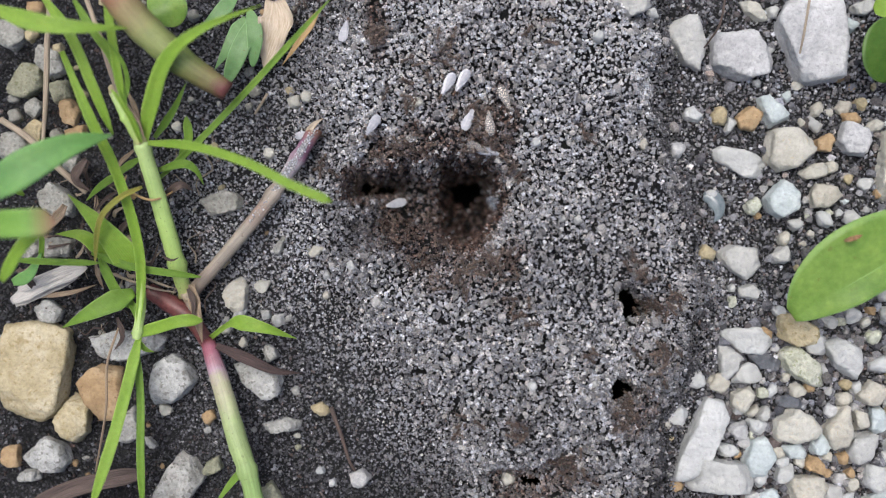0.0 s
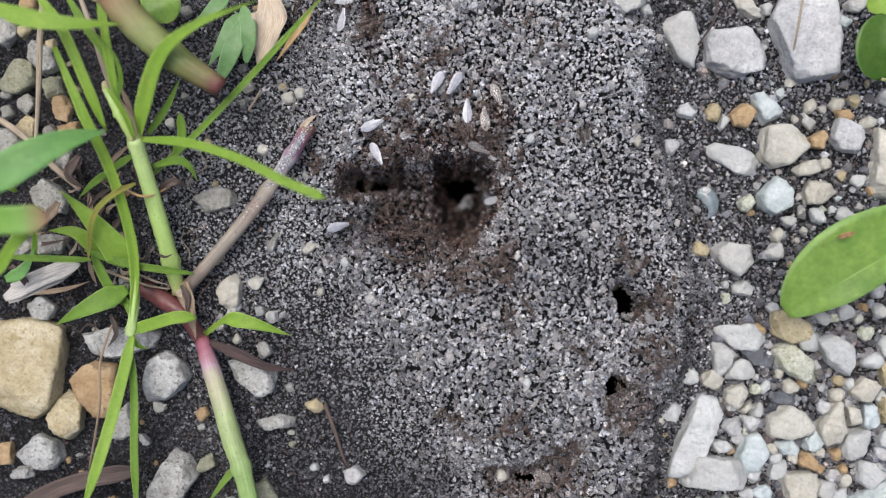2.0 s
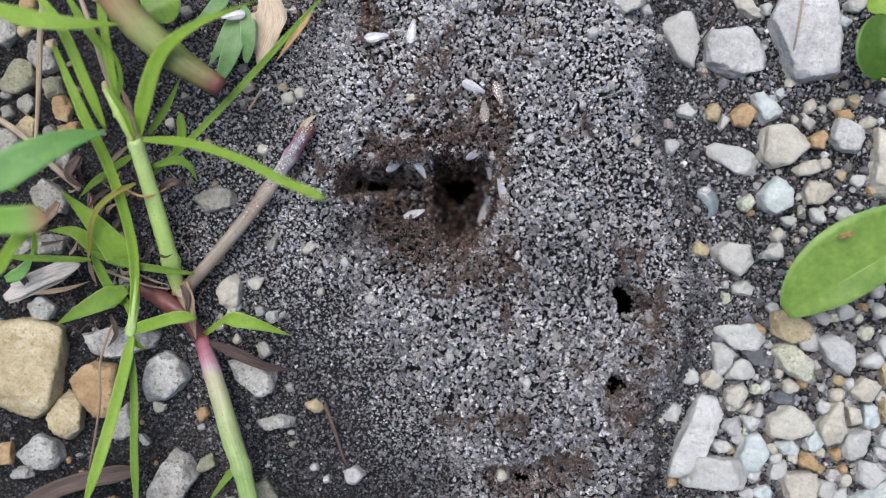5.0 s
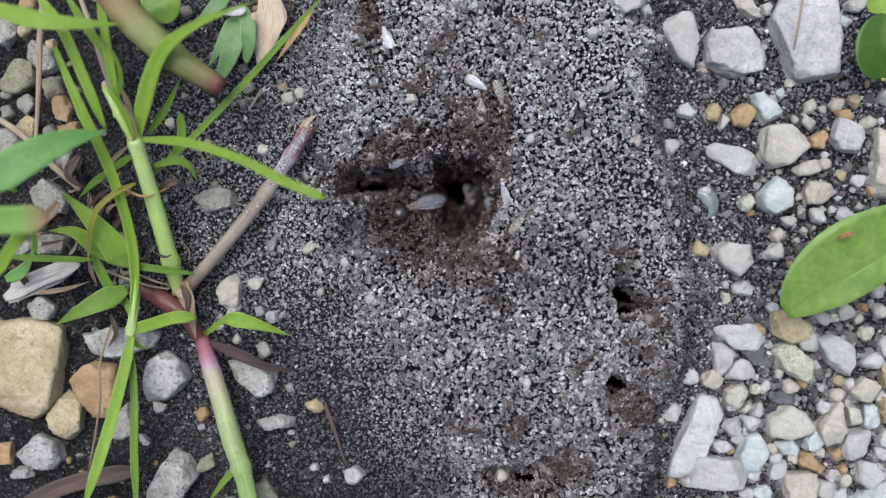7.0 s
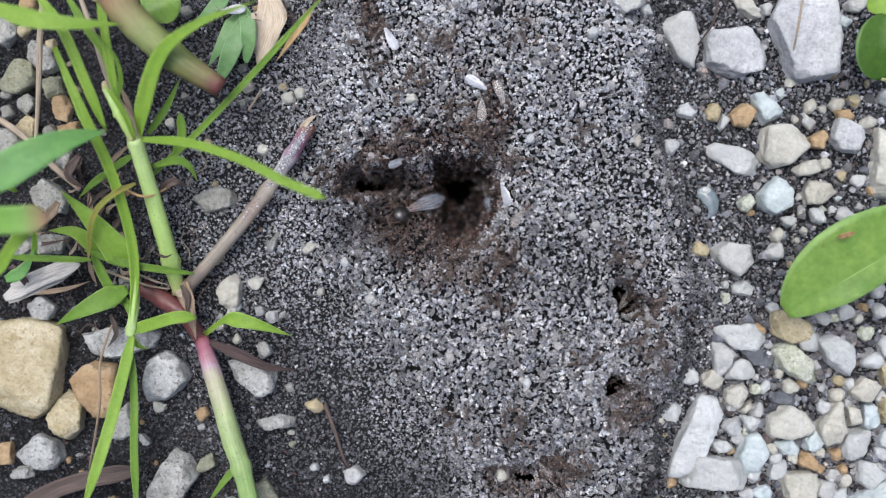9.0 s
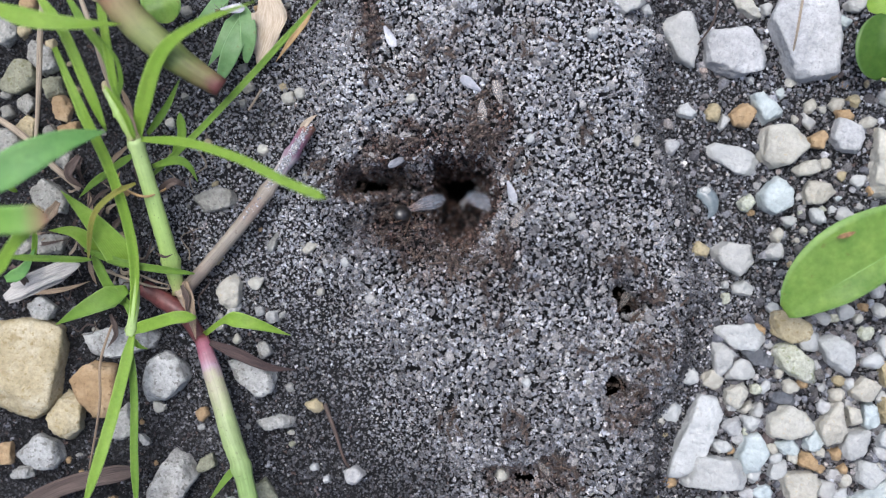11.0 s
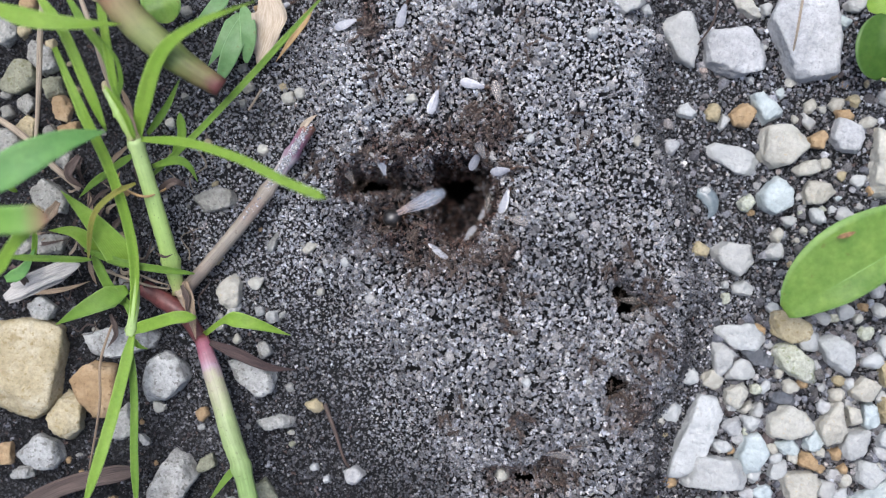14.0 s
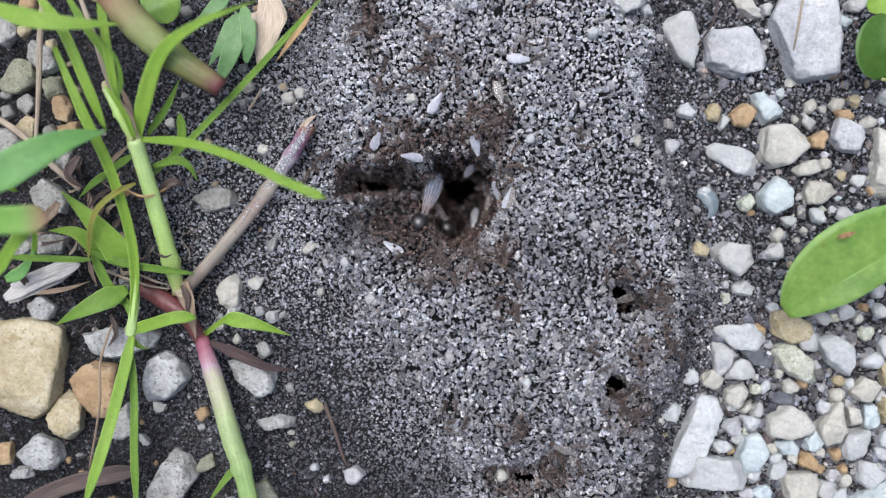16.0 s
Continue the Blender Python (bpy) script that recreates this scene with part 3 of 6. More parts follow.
def heap_grains(name, step, size_low, size_high, shapes, sink, density, far=0.0, foot=0.0):
    x, y = strewn(-36, 51, -47, 47, step, 0.44)
    z = surface(x, y)
    e = 0.3
    slope = np.hypot(surface(x + e, y) - z, surface(x, y + e) - z) / e
    extra = np.clip(slope - 0.6, 0, 3).astype(int)
    x, y = np.repeat(x, 1 + extra), np.repeat(y, 1 + extra)
    x, y = x + rng.normal(0, 0.15, x.shape), y + rng.normal(0, 0.15, y.shape)
    body, z = mound_body(x, y), surface(x, y)
    gaps = lumps(x, y, 1.0, 21) + 0.45 * lumps(x, y, 2.4, 33)
    hold = rng.uniform(size=x.shape) < smooth(body / 3.5 + 0.05 + far) * density * smooth((gaps + 1.1 + 0.2 * (sink > 1) - 0.12 * smooth((-y - 5) / 20)) / 0.4) * (1 - 0.45 * smooth((1.05 - pit_distance("basin", x, y)) / 0.3))
    for pit, share in OPEN:
        hold &= pit_distance(pit, x, y) > share
    hold &= body > 0.2
    if foot:
        hold &= rng.uniform(size=x.shape) < 1 - 0.9 * smooth((body - foot) / 4)
    x, y, z, body = x[hold], y[hold], z[hold], body[hold]
    n = len(x)
    size = size_low + (size_high - size_low) * rng.beta(1.3, 2.6, n)
    size = size * (0.72 + 0.28 * smooth(body / 6)) * (1 + 0.2 * lumps(x, y, 6, 11)) * (1 + 0.14 * smooth((4 - y) / 30) - 0.10 * smooth((x - 5) / 20) * smooth((y + 14) / 12))
    z = z + size * rng.uniform(-0.95, 0.8, n) - sink
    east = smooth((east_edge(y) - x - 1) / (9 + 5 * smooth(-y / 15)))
    # Tone also carries painted shade: darker bowl by the mouth, darker gappy south.
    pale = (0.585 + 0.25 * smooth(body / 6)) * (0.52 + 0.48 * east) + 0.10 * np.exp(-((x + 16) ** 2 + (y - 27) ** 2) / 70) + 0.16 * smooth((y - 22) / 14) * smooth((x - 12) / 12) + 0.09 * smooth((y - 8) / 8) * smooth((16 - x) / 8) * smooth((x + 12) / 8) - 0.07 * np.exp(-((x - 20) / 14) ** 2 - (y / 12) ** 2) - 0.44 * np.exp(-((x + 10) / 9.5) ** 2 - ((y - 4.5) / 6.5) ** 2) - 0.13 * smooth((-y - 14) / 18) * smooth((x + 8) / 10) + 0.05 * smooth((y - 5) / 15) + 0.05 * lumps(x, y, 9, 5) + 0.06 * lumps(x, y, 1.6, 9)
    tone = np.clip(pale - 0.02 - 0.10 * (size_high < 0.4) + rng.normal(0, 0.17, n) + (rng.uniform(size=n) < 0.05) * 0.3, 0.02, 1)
    clay = np.clip(clay_share(x, y) + rng.normal(0, 0.12, n), 0, 1) * (rng.uniform(size=n) < 0.92)
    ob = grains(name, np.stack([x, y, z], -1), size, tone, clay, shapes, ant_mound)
    tagged(ob, kind="stuff")
    return ob


CHIPS = chip_shapes(16)
LUMPY = crumb_shapes(24, 7)
ROUGH = crumb_shapes(16, 4)
GRITTY = crumb_shapes(16, 2)
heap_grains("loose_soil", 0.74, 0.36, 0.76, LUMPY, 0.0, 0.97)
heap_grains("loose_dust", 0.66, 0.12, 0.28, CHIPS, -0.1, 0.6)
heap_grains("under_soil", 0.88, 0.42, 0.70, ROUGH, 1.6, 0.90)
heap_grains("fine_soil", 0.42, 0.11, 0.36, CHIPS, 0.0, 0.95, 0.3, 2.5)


def large_crumbs():
    """The largest loose crumbs, each by itself."""
    r = random.Random(77)
    meshes, shapes = [], grain_shapes(2, 24, 0.15)
    for k in range(24):
        ob = grains("crumb", np.zeros((1, 3)), np.ones(1), np.array([0.50 + 0.017 * k]), np.array([0.0]), [shapes[k]])
        meshes.append(ob.data)
        bpy.data.objects.remove(ob)
    made = 0
    while made < 280:
        x, y = r.uniform(-24, 42), r.uniform(-44, 44)
        if mound_body(np.float64(x), np.float64(y)) < 3 or min(float(pit_distance(p, np.float64(x), np.float64(y))) for p in PITS) < 1.25:
            continue
        ob = new("crumb", r.choice(meshes))
        size = r.uniform(0.42, 0.70)
        ob.location = Vector((x, y, float(surface(np.float64(x), np.float64(y))) + 0.25 * size)) * MM
        ob.rotation_euler = (r.uniform(0, 6.28), r.uniform(0, 6.28), r.uniform(0, 6.28))
        ob.scale = (size, size, size)
        ob.parent = ant_mound
        made += 1


large_crumbs()


def soil_grit():
    """Fine pale and dark grit strewn over the bare soil."""
    for name, step, low, high, lift, share in (("fine_grit", 0.56, 0.09, 0.29, 0.0, 0.9), ("coarse_grit", 0.80, 0.18, 0.62, 0.05, 0.92)):
        x, y = strewn(-84, 84, -49, 49, step)
        hold = (mound_body(x, y) < 2.2) & (rng.uniform(size=x.shape) < share)
        x, y = x[hold], y[hold]
        n = len(x)
        east = smooth((x - 30) / 20)
        size = (low + (high - low) * rng.beta(1.0, 2.2, n)) * (1 + 0.35 * east)
        z = np.maximum(soil(x, y) - 0.15, surface(x, y) * (mound_body(x, y) > 0.12) - 9 * (mound_body(x, y) <= 0.12)) + size * 0.3 + lift
        apron = (0.75 * smooth((x + 64) / 22) + 0.7 * smooth((9 + x - west_edge(y)) / 11)) * (x < 0) * smooth((y + 52) / 24) + 0.85 * np.exp(-((x + 41) / 14) ** 2 - ((y - 9) / 20) ** 2)
        rim = smooth((east_edge(y) + 11 - x) / 10) * (x > 20)
        packed = smooth((-y - 2) / 25) * smooth((x - 44) / 10)
        tone = np.clip(0.03 + (0.12 if "fine" in name else 0.30) * east + 0.04 * packed + 0.16 * rim + 0.12 * smooth((y - 14) / 12) * east + 0.40 * apron + np.abs(rng.normal(0, 0.18 + 0.08 * east, n)) + 0.12 * lumps(x, y, 5, 2) + (rng.uniform(size=n) < 0.045) * 0.45, 0.02, 1)
        clay = (rng.uniform(size=n) < 0.05 + 0.15 * packed) * 0.5
        tagged(grains(name, np.stack([x, y, z], -1), size, tone, clay * 1.0, CHIPS if "fine" in name else GRITTY, ground), kind="stuff")


soil_grit()


def soil_clods():
    """Dark rough clods of the damp soil west of the heap and round its foot."""
    x, y = strewn(-84, 84, -49, 49, 0.82)
    body = mound_body(x, y)
    hold = (body < 3.0) & ((x < 0) | (x < east_edge(y) + 8) | (rng.uniform(size=x.shape) < 0.6)) & (rng.uniform(size=x.shape) < 0.97 * smooth(1.15 + lumps(x, y, 4.5, 51)))
    x, y, body = x[hold], y[hold], body[hold]
    n = len(x)
    size = 0.22 + 0.62 * rng.beta(1.2, 2.4, n)
    apron = (0.75 * smooth((x + 62) / 24) + 0.7 * smooth((9 + x - west_edge(y)) / 11)) * (x < 0) * smooth((y + 52) / 24) + 0.85 * np.exp(-((x + 41) / 14) ** 2 - ((y - 9) / 20) ** 2)
    z = np.where(body > 0.12, np.maximum(surface(x, y), soil(x, y) - 0.15), soil(x, y) - 0.15) + size * rng.uniform(-0.1, 0.35, n)
    tone = np.clip(0.06 - 0.03 * smooth((-y - 8) / 15) + 0.18 * smooth((x - 46) / 10) + 0.40 * apron + 0.10 * lumps(x, y, 6, 83) + 0.22 * smooth((east_edge(y) + 10 - x) / 9) * (x > 20) + np.abs(rng.normal(0, 0.14, n)) + (rng.uniform(size=n) < 0.05) * 0.40, 0.0, 1)
    clay = (rng.uniform(size=n) < 0.10) * 0.6
    tagged(grains("soil_clods", np.stack([x, y, z], -1), size, tone, clay, ROUGH, ground), kind="stuff")


soil_clods()


def gravel_grit():
    """Coarse pale chips that fill the ground between the gravel."""
    x, y = strewn(40, 84, -49, 49, 0.98)
    hold = (mound_body(x, y) < 0.6) & (rng.uniform(size=x.shape) < 0.14 + 0.62 * smooth((4 - y) / 26) * smooth((x - 40) / 12))
    hold &= (x > 57) | (y < -12) | (y > 2) | (rng.uniform(size=x.shape) < 0.3)
    x, y = x[hold], y[hold]
    n = len(x)
    size = 0.30 + 0.95 * rng.beta(1.2, 2.6, n)
    tone = np.clip(rng.normal(0.54, 0.18, n), 0.08, 1)
    clay = np.clip(rng.normal(0.08, 0.15, n), 0, 0.6)
    tagged(grains("gravel_chips", np.stack([x, y, soil(x, y) + size * 0.25], -1), size, tone, clay, grain_shapes(1, 10, 0.08), ground), kind="stuff")


gravel_grit()


# ---- stones ----
def stone_mesh(name, cuts, height, seed, fine=4, keen=55):
    """A broken stone: a body cut by slanting side planes and a few upper ones, with worn edges and a pocked skin."""
    r = random.Random(seed)
    low = -0.45 * height
    planes = []
    for a, d in cuts:
        tip = radians(r.uniform(-8, 11))
        a = radians(a)
        planes.append((Vector((math.cos(a) * math.cos(tip), math.sin(a) * math.cos(tip), math.sin(tip))), max(0.12, 1.03 * d * math.cos(tip))))
    rise = height * 0.62
    wide = sum(d for a, d in cuts) / len(cuts)
    planes.append((Vector((r.uniform(-0.10, 0.10), r.uniform(-0.10, 0.10), 1)).normalized(), rise))
    for k in range(4):
        a, tip = r.uniform(0, 6.28), radians(r.uniform(55, 80))
        planes.append((Vector((math.cos(a) * math.cos(tip), math.sin(a) * math.cos(tip), math.sin(tip))), (rise * math.sin(tip) + wide * math.cos(tip)) * r.uniform(0.80, 0.98)))
    for k in range(4):
        a, tip = r.uniform(0, 6.28), radians(r.uniform(22, 50))
        planes.append((Vector((math.cos(a) * math.cos(tip), math.sin(a) * math.cos(tip), math.sin(tip))), (rise * math.sin(tip) + wide * math.cos(tip)) * r.uniform(0.88, 1.02)))
    if wide < 1.6:
        for k in range(5):
            a, tip = r.uniform(0, 6.28), radians(r.uniform(-25, 55))
            planes.append((Vector((math.cos(a) * math.cos(tip), math.sin(a) * math.cos(tip), math.sin(tip))), (abs(rise * math.sin(tip)) + wide * math.cos(tip)) * r.uniform(0.80, 1.0)))
    planes.append((Vector((0, 0, -1)), -low))
    bm = bmesh.new()
    bmesh.ops.create_icosphere(bm, subdivisions=fine, radius=1)
    off = Vector((seed * 1.7, seed * 0.31, 0))
    size = max(d for a, d in cuts)
    for v in bm.verts:
        u = v.co.normalized()
        s = sum((max(0.0, n.dot(u)) / d) ** keen for n, d in planes) ** (-1.0 / keen)
        q = u * s
        wob = (0.07 if size > 1.6 else 0.17) * size * noise.noise(q * (1.7 / size) + off) + min(0.26, 0.10 * size) * noise.noise(q * 0.9 + off) + min(0.14, 0.06 * size) * noise.noise(q * 2.3 + off) + 0.08 * noise.noise(q * 5.0 + off) + (0.05 * abs(noise.noise(q * 3.1 - off)) if size > 1.6 else 0.0) + 0.10 * min(0.0, noise.noise(q * 1.4 + off * 2) + 0.1)
        v.co = q + u * wob
    bmesh.ops.scale(bm, vec=(MM, MM, MM), verts=bm.verts)
    me = bpy.data.meshes.new(name)
    bm.to_mesh(me)
    bm.free()
    me.shade_smooth()
    return me


PLACED = []


def stone(tone, x, y, height, cuts, seed, name="stone"):
    if x < -25:
        grime = "dirty" if y < 0 else "dim"
        tone = {"white": grime, "grey": grime, "blue": grime, "moss": "dusty"}.get(tone, tone)
    mat, label = TONES[tone]
    size = max(d for a, d in cuts)
    height = 0.8 + 0.62 * height
    me = stone_mesh(name, cuts, height, seed, 5 if size > 5 else 4 if size > 1.6 else 3, 55 if size > 1.4 else 14)
    ob = link(name, me, mat)
    base = top(x, y)
    ob.location = Vector((x, y, base + height * 0.10)) * MM
    PLACED.append((x, y, sum(d for a, d in cuts) / len(cuts), size))
    if inside(x, y) > 0.5:
        label = label.split(" lying")[0].split(" among")[0] + " resting on the loose heap"
    big = "large " if size > 7 and len(label.split()) < 11 else "small " if size < 1.6 else ""
    return tagged(ob, big + label, "stone", "stones round the nest")


# stones on the eastern side
stone("white", 42.16, 37.22, 4.5, ((100, 4.00), (17, 2.82), (-13, 3.09), (-118, 3.83), (-151, 2.66), (162, 3.81)), 1)
stone("grey", 51.15, 34.72, 6, ((95, 3.92), (32, 4.21), (-22, 5.51), (-76, 4.19), (-117, 3.92), (180, 4.84)), 2)
stone("grey", 63.5, 37.0, 8, ((150, 6.9), (-158, 4.7), (-172, 5.6), (-84, 7.1), (3, 5.5), (45, 8.0), (90, 7.5)), 3)
stone("blue", 70.50, 40.00, 3, ((63, 0.85), (-36, 1.35), (-98, 1.19), (-166, 1.01)), 4)
stone("blue", 56.89, 24.87, 4.5, ((104, 2.80), (49, 1.57), (-11, 2.97), (-68, 2.36), (-153, 1.70), (-160, 1.79)), 5)
stone("ochre", 52.84, 23.49, 4, ((123, 1.66), (64, 2.17), (-24, 1.68), (-99, 1.97), (-160, 2.09)), 6)
stone("tan", 47.45, 23.90, 3.5, ((140, 1.38), (68, 1.49), (-7, 1.22), (-90, 1.44), (-174, 1.27)), 7)
stone("white", 49.35, 22.14, 2.5, ((39, 1.19), (-41, 0.71), (-113, 1.68), (160, 0.61)), 8)
stone("cream", 59.36, 18.17, 7, ((104, 3.79), (81, 3.45), (34, 3.41), (-51, 3.57), (-65, 3.06), (-132, 4.00), (175, 3.23)), 9)
stone("ochre", 66.00, 19.27, 3.5, ((120, 1.07), (23, 1.83), (-24, 1.25), (-95, 1.41), (-172, 1.75)), 10)
stone("grey", 71.01, 19.81, 6, ((67, 2.34), (14, 2.62), (-22, 2.76), (-100, 2.55), (-138, 2.46), (161, 2.62)), 11)
stone("ochre", 70.77, 23.53, 3.5, ((86, 1.00), (6, 1.48), (-90, 1.07), (-162, 1.36)), 12)
stone("white", 51.43, 15.86, 2.6, ((110, 3.73), (74, 1.92), (45, 2.90), (-24, 4.83), (-100, 2.29), (-121, 2.01), (-148, 3.65)), 13)
stone("white", 42.91, 24.09, 2, ((90, 1.42), (43, 1.00), (-58, 2.14), (-108, 1.00), (-166, 1.55)), 14)
stone("grey", 39.73, 17.86, 3, ((90, 1.14), (14, 1.40), (-39, 1.16), (-121, 1.32), (-174, 1.21)), 15)
stone("blue", 58.48, 9.19, 6, ((138, 2.40), (50, 2.72), (-4, 2.58), (-62, 2.64), (-121, 2.86), (-163, 2.75)), 16)
stone("moss", 53.53, 8.07, 3.5, ((120, 1.15), (21, 1.33), (-37, 1.16), (-107, 1.47), (-167, 1.30)), 17)
stone("cream", 65.86, 9.91, 4, ((147, 2.16), (80, 1.88), (41, 2.39), (-49, 1.92), (-86, 1.92), (-165, 2.38)), 18)
stone("cream", 78.15, 14.68, 6, ((169, 2.65), (70, 5.79), (0, 2.60), (-85, 5.40), (180, 2.85)), 19)
stone("white", 51.32, -1.41, 4.5, ((126, 3.13), (81, 2.42), (11, 3.19), (-46, 3.09), (-124, 2.39), (-135, 2.53)), 20)
stone("tan", 45.29, -0.09, 3, ((139, 1.42), (54, 1.10), (-32, 1.59), (-98, 1.14), (-154, 1.45)), 21)
stone("white", 58.68, -0.51, 3, ((127, 1.21), (64, 1.49), (-37, 1.32), (-95, 1.32), (-167, 1.80)), 22)
stone("cream", 59.13, 2.45, 3, ((125, 0.95), (19, 1.15), (-34, 0.89), (-100, 1.32), (180, 1.03)), 23)
stone("white", 53.16, -7.09, 2, ((106, 1.29), (52, 1.28), (-50, 1.79), (-99, 1.05), (-161, 1.89)), 24)
stone("white", 49.93, -6.28, 1.6, ((112, 0.62), (0, 0.54), (-79, 0.69), (-171, 0.59)), 25)
stone("moss", 49.93, -8.75, 1.6, ((99, 0.96), (6, 0.64), (-90, 0.92), (180, 0.66)), 26)
stone("tan", 61.31, -13.68, 5, ((86, 2.66), (58, 2.15), (-14, 4.12), (-83, 2.53), (-115, 2.44), (177, 3.36)), 27)
stone("white", 52.60, -15.36, 3, ((92, 1.96), (52, 2.66), (-48, 3.64), (-97, 2.09), (-126, 2.31), (-150, 3.83)), 28)
stone("white", 48.93, -19.23, 4, ((55, 2.12), (-23, 1.75), (-55, 2.54), (-169, 1.53), (180, 1.46)), 29)
stone("slate", 55.66, -19.21, 1.6, ((104, 1.85), (62, 1.27), (-21, 2.63), (-97, 1.38), (-143, 1.70)), 30)
stone("slate", 60.04, -26.44, 1.6, ((107, 1.22), (67, 1.03), (-32, 2.18), (-97, 0.87), (-133, 1.59)), 31)
stone("ochre", 63.47, -23.75, 1.5, ((109, 0.90), (16, 0.75), (-74, 0.93), (-161, 0.76)), 32)
stone("moss", 61.95, -20.00, 6, ((117, 3.82), (49, 2.18), (14, 2.94), (-100, 2.94), (-122, 2.15), (-162, 3.04)), 33)
stone("white", 69.43, -18.33, 6, ((116, 3.51), (63, 2.53), (9, 2.64), (-20, 3.19), (-123, 2.41), (-151, 2.26)), 34)
stone("cream", 51.67, -25.72, 4, ((113, 1.66), (11, 2.02), (-39, 1.61), (-116, 2.19), (180, 1.92)), 35)
stone("cream", 53.61, -28.02, 3, ((132, 0.60), (23, 1.21), (-45, 0.67), (-120, 1.21)), 36)
stone("white", 55.44, -28.43, 3, ((140, 0.79), (35, 1.26), (-19, 0.79), (-99, 1.25), (-169, 1.12)), 37)
stone("white", 44.46, -32.68, 6, ((85, 6.76), (16, 5.43), (-24, 2.96), (-41, 2.88), (-90, 7.20), (167, 3.28), (155, 2.43)), 38)
stone("white", 47.62, -39.32, 6, ((94, 3.06), (83, 2.85), (23, 4.98), (-43, 5.10), (-92, 2.54), (-140, 5.32), (153, 4.82)), 39)
stone("blue", 54.18, -36.04, 6, ((106, 3.19), (32, 3.09), (-31, 2.06), (-65, 3.25), (-161, 2.64), (157, 2.23)), 40)
stone("white", 54.10, -30.58, 3, ((82, 1.07), (-22, 1.28), (-108, 1.34), (-158, 1.15)), 41)
stone("cream", 60.49, -30.56, 7, ((124, 2.74), (59, 2.67), (-27, 3.61), (-74, 2.31), (-105, 2.93), (180, 3.40)), 42)
stone("cream", 68.21, -31.07, 7, ((135, 2.10), (9, 2.21), (-27, 2.26), (-79, 3.06), (-154, 2.77), (173, 2.48)), 43)
stone("cream", 72.25, -29.39, 4.5, ((90, 1.71), (9, 1.05), (-68, 1.65), (-172, 0.97)), 44)
stone("blue", 75.12, -29.37, 4.5, ((98, 2.03), (10, 1.23), (-41, 1.56), (-125, 2.09), (180, 1.10)), 45)
stone("white", 72.22, -34.18, 6, ((97, 2.27), (-13, 1.96), (-72, 2.25), (-141, 2.84), (161, 1.99)), 46)
stone("white", 74.64, -39.56, 5, ((79, 2.10), (45, 1.97), (-42, 2.07), (-126, 2.07), (172, 2.01)), 47)
stone("cream", 62.55, -41.81, 6, ((90, 2.53), (30, 3.31), (-15, 3.01), (-90, 2.82), (-165, 2.77)), 48)
stone("white", 58.58, -38.87, 4, ((158, 1.00), (90, 1.73), (-18, 0.97), (-56, 1.38), (-161, 1.55)), 49)
stone("cream", 73.99, -24.82, 5, ((131, 1.77), (59, 1.96), (-34, 1.93), (-102, 1.79), (-169, 2.45)), 50)
stone("white", 71.55, -23.81, 2.5, ((109, 0.83), (-10, 0.71), (-79, 1.07), (-160, 0.82)), 51)
stone("blue", 65.01, -33.90, 4, ((135, 1.47), (36, 1.40), (-31, 1.77), (-95, 1.46), (-162, 1.70)), 52)
stone("blue", 60.55, -34.78, 3.5, ((107, 1.31), (45, 1.60), (-34, 1.76), (-90, 1.40), (-140, 1.52)), 53)
stone("ochre", 69.25, -36.17, 3, ((115, 0.91), (-7, 0.80), (-76, 1.17), (-159, 0.96)), 54)
stone("ochre", 70.39, -38.70, 3, ((123, 0.63), (35, 0.86), (-50, 0.67), (-135, 0.81)), 55)
stone("ochre", 64.10, -37.30, 3.5, ((101, 1.57), (45, 1.23), (-65, 1.88), (-105, 1.20), (-154, 1.62)), 56)
stone("white", 76.96, -10.88, 3, ((71, 1.05), (50, 0.94), (-94, 1.21), (-148, 1.25)), 57)
stone("white", 66.82, -12.28, 3, ((87, 1.04), (-17, 1.29), (-73, 1.31), (-156, 1.14)), 58)
stone("cream", 73.16, -12.35, 2.5, ((106, 0.78), (11, 0.81), (-66, 0.84), (-156, 0.78)), 59)
stone("white", 49.11, -34.72, 3, ((87, 0.88), (-6, 1.83), (-90, 1.00), (-154, 1.57)), 60)
stone("white", 77.83, -17.35, 4, ((78, 2.02), (31, 1.09), (-103, 1.75), (-160, 1.27)), 61)
stone("tan", 78.90, -22.04, 4, ((90, 2.28), (0, 1.64), (-100, 2.39), (-171, 1.66)), 62)
stone("white", 78.06, -33.32, 4, ((97, 1.64), (0, 1.49), (-96, 1.68), (-176, 1.59)), 63)
stone("tan", 78.32, -28.22, 4, ((101, 2.23), (0, 1.23), (-85, 2.37), (-175, 1.27)), 64)
stone("blue", 76.64, -43.86, 4, ((117, 2.53), (56, 3.52), (0, 4.40), (-90, 2.22), (-157, 5.05)), 65)
stone("cream", 69.25, -25.72, 3, ((94, 1.08), (22, 1.35), (-65, 1.19), (-152, 1.16)), 66)
stone("white", 69.76, -43.68, 3, ((102, 1.15), (0, 1.47), (-90, 1.19), (-174, 1.63)), 67)
stone("cream", 53.80, 42.42, 3, ((82, 1.50), (34, 1.23), (-63, 2.50), (-116, 1.14), (-157, 1.57)), 68)
stone("white", 56.89, 42.25, 2.5, ((104, 0.90), (-8, 0.78), (-68, 1.02), (-166, 0.83)), 69)
stone("white", 73.13, 43.14, 3, ((117, 1.09), (49, 1.54), (-50, 1.16), (-105, 1.38), (-159, 1.69)), 70)
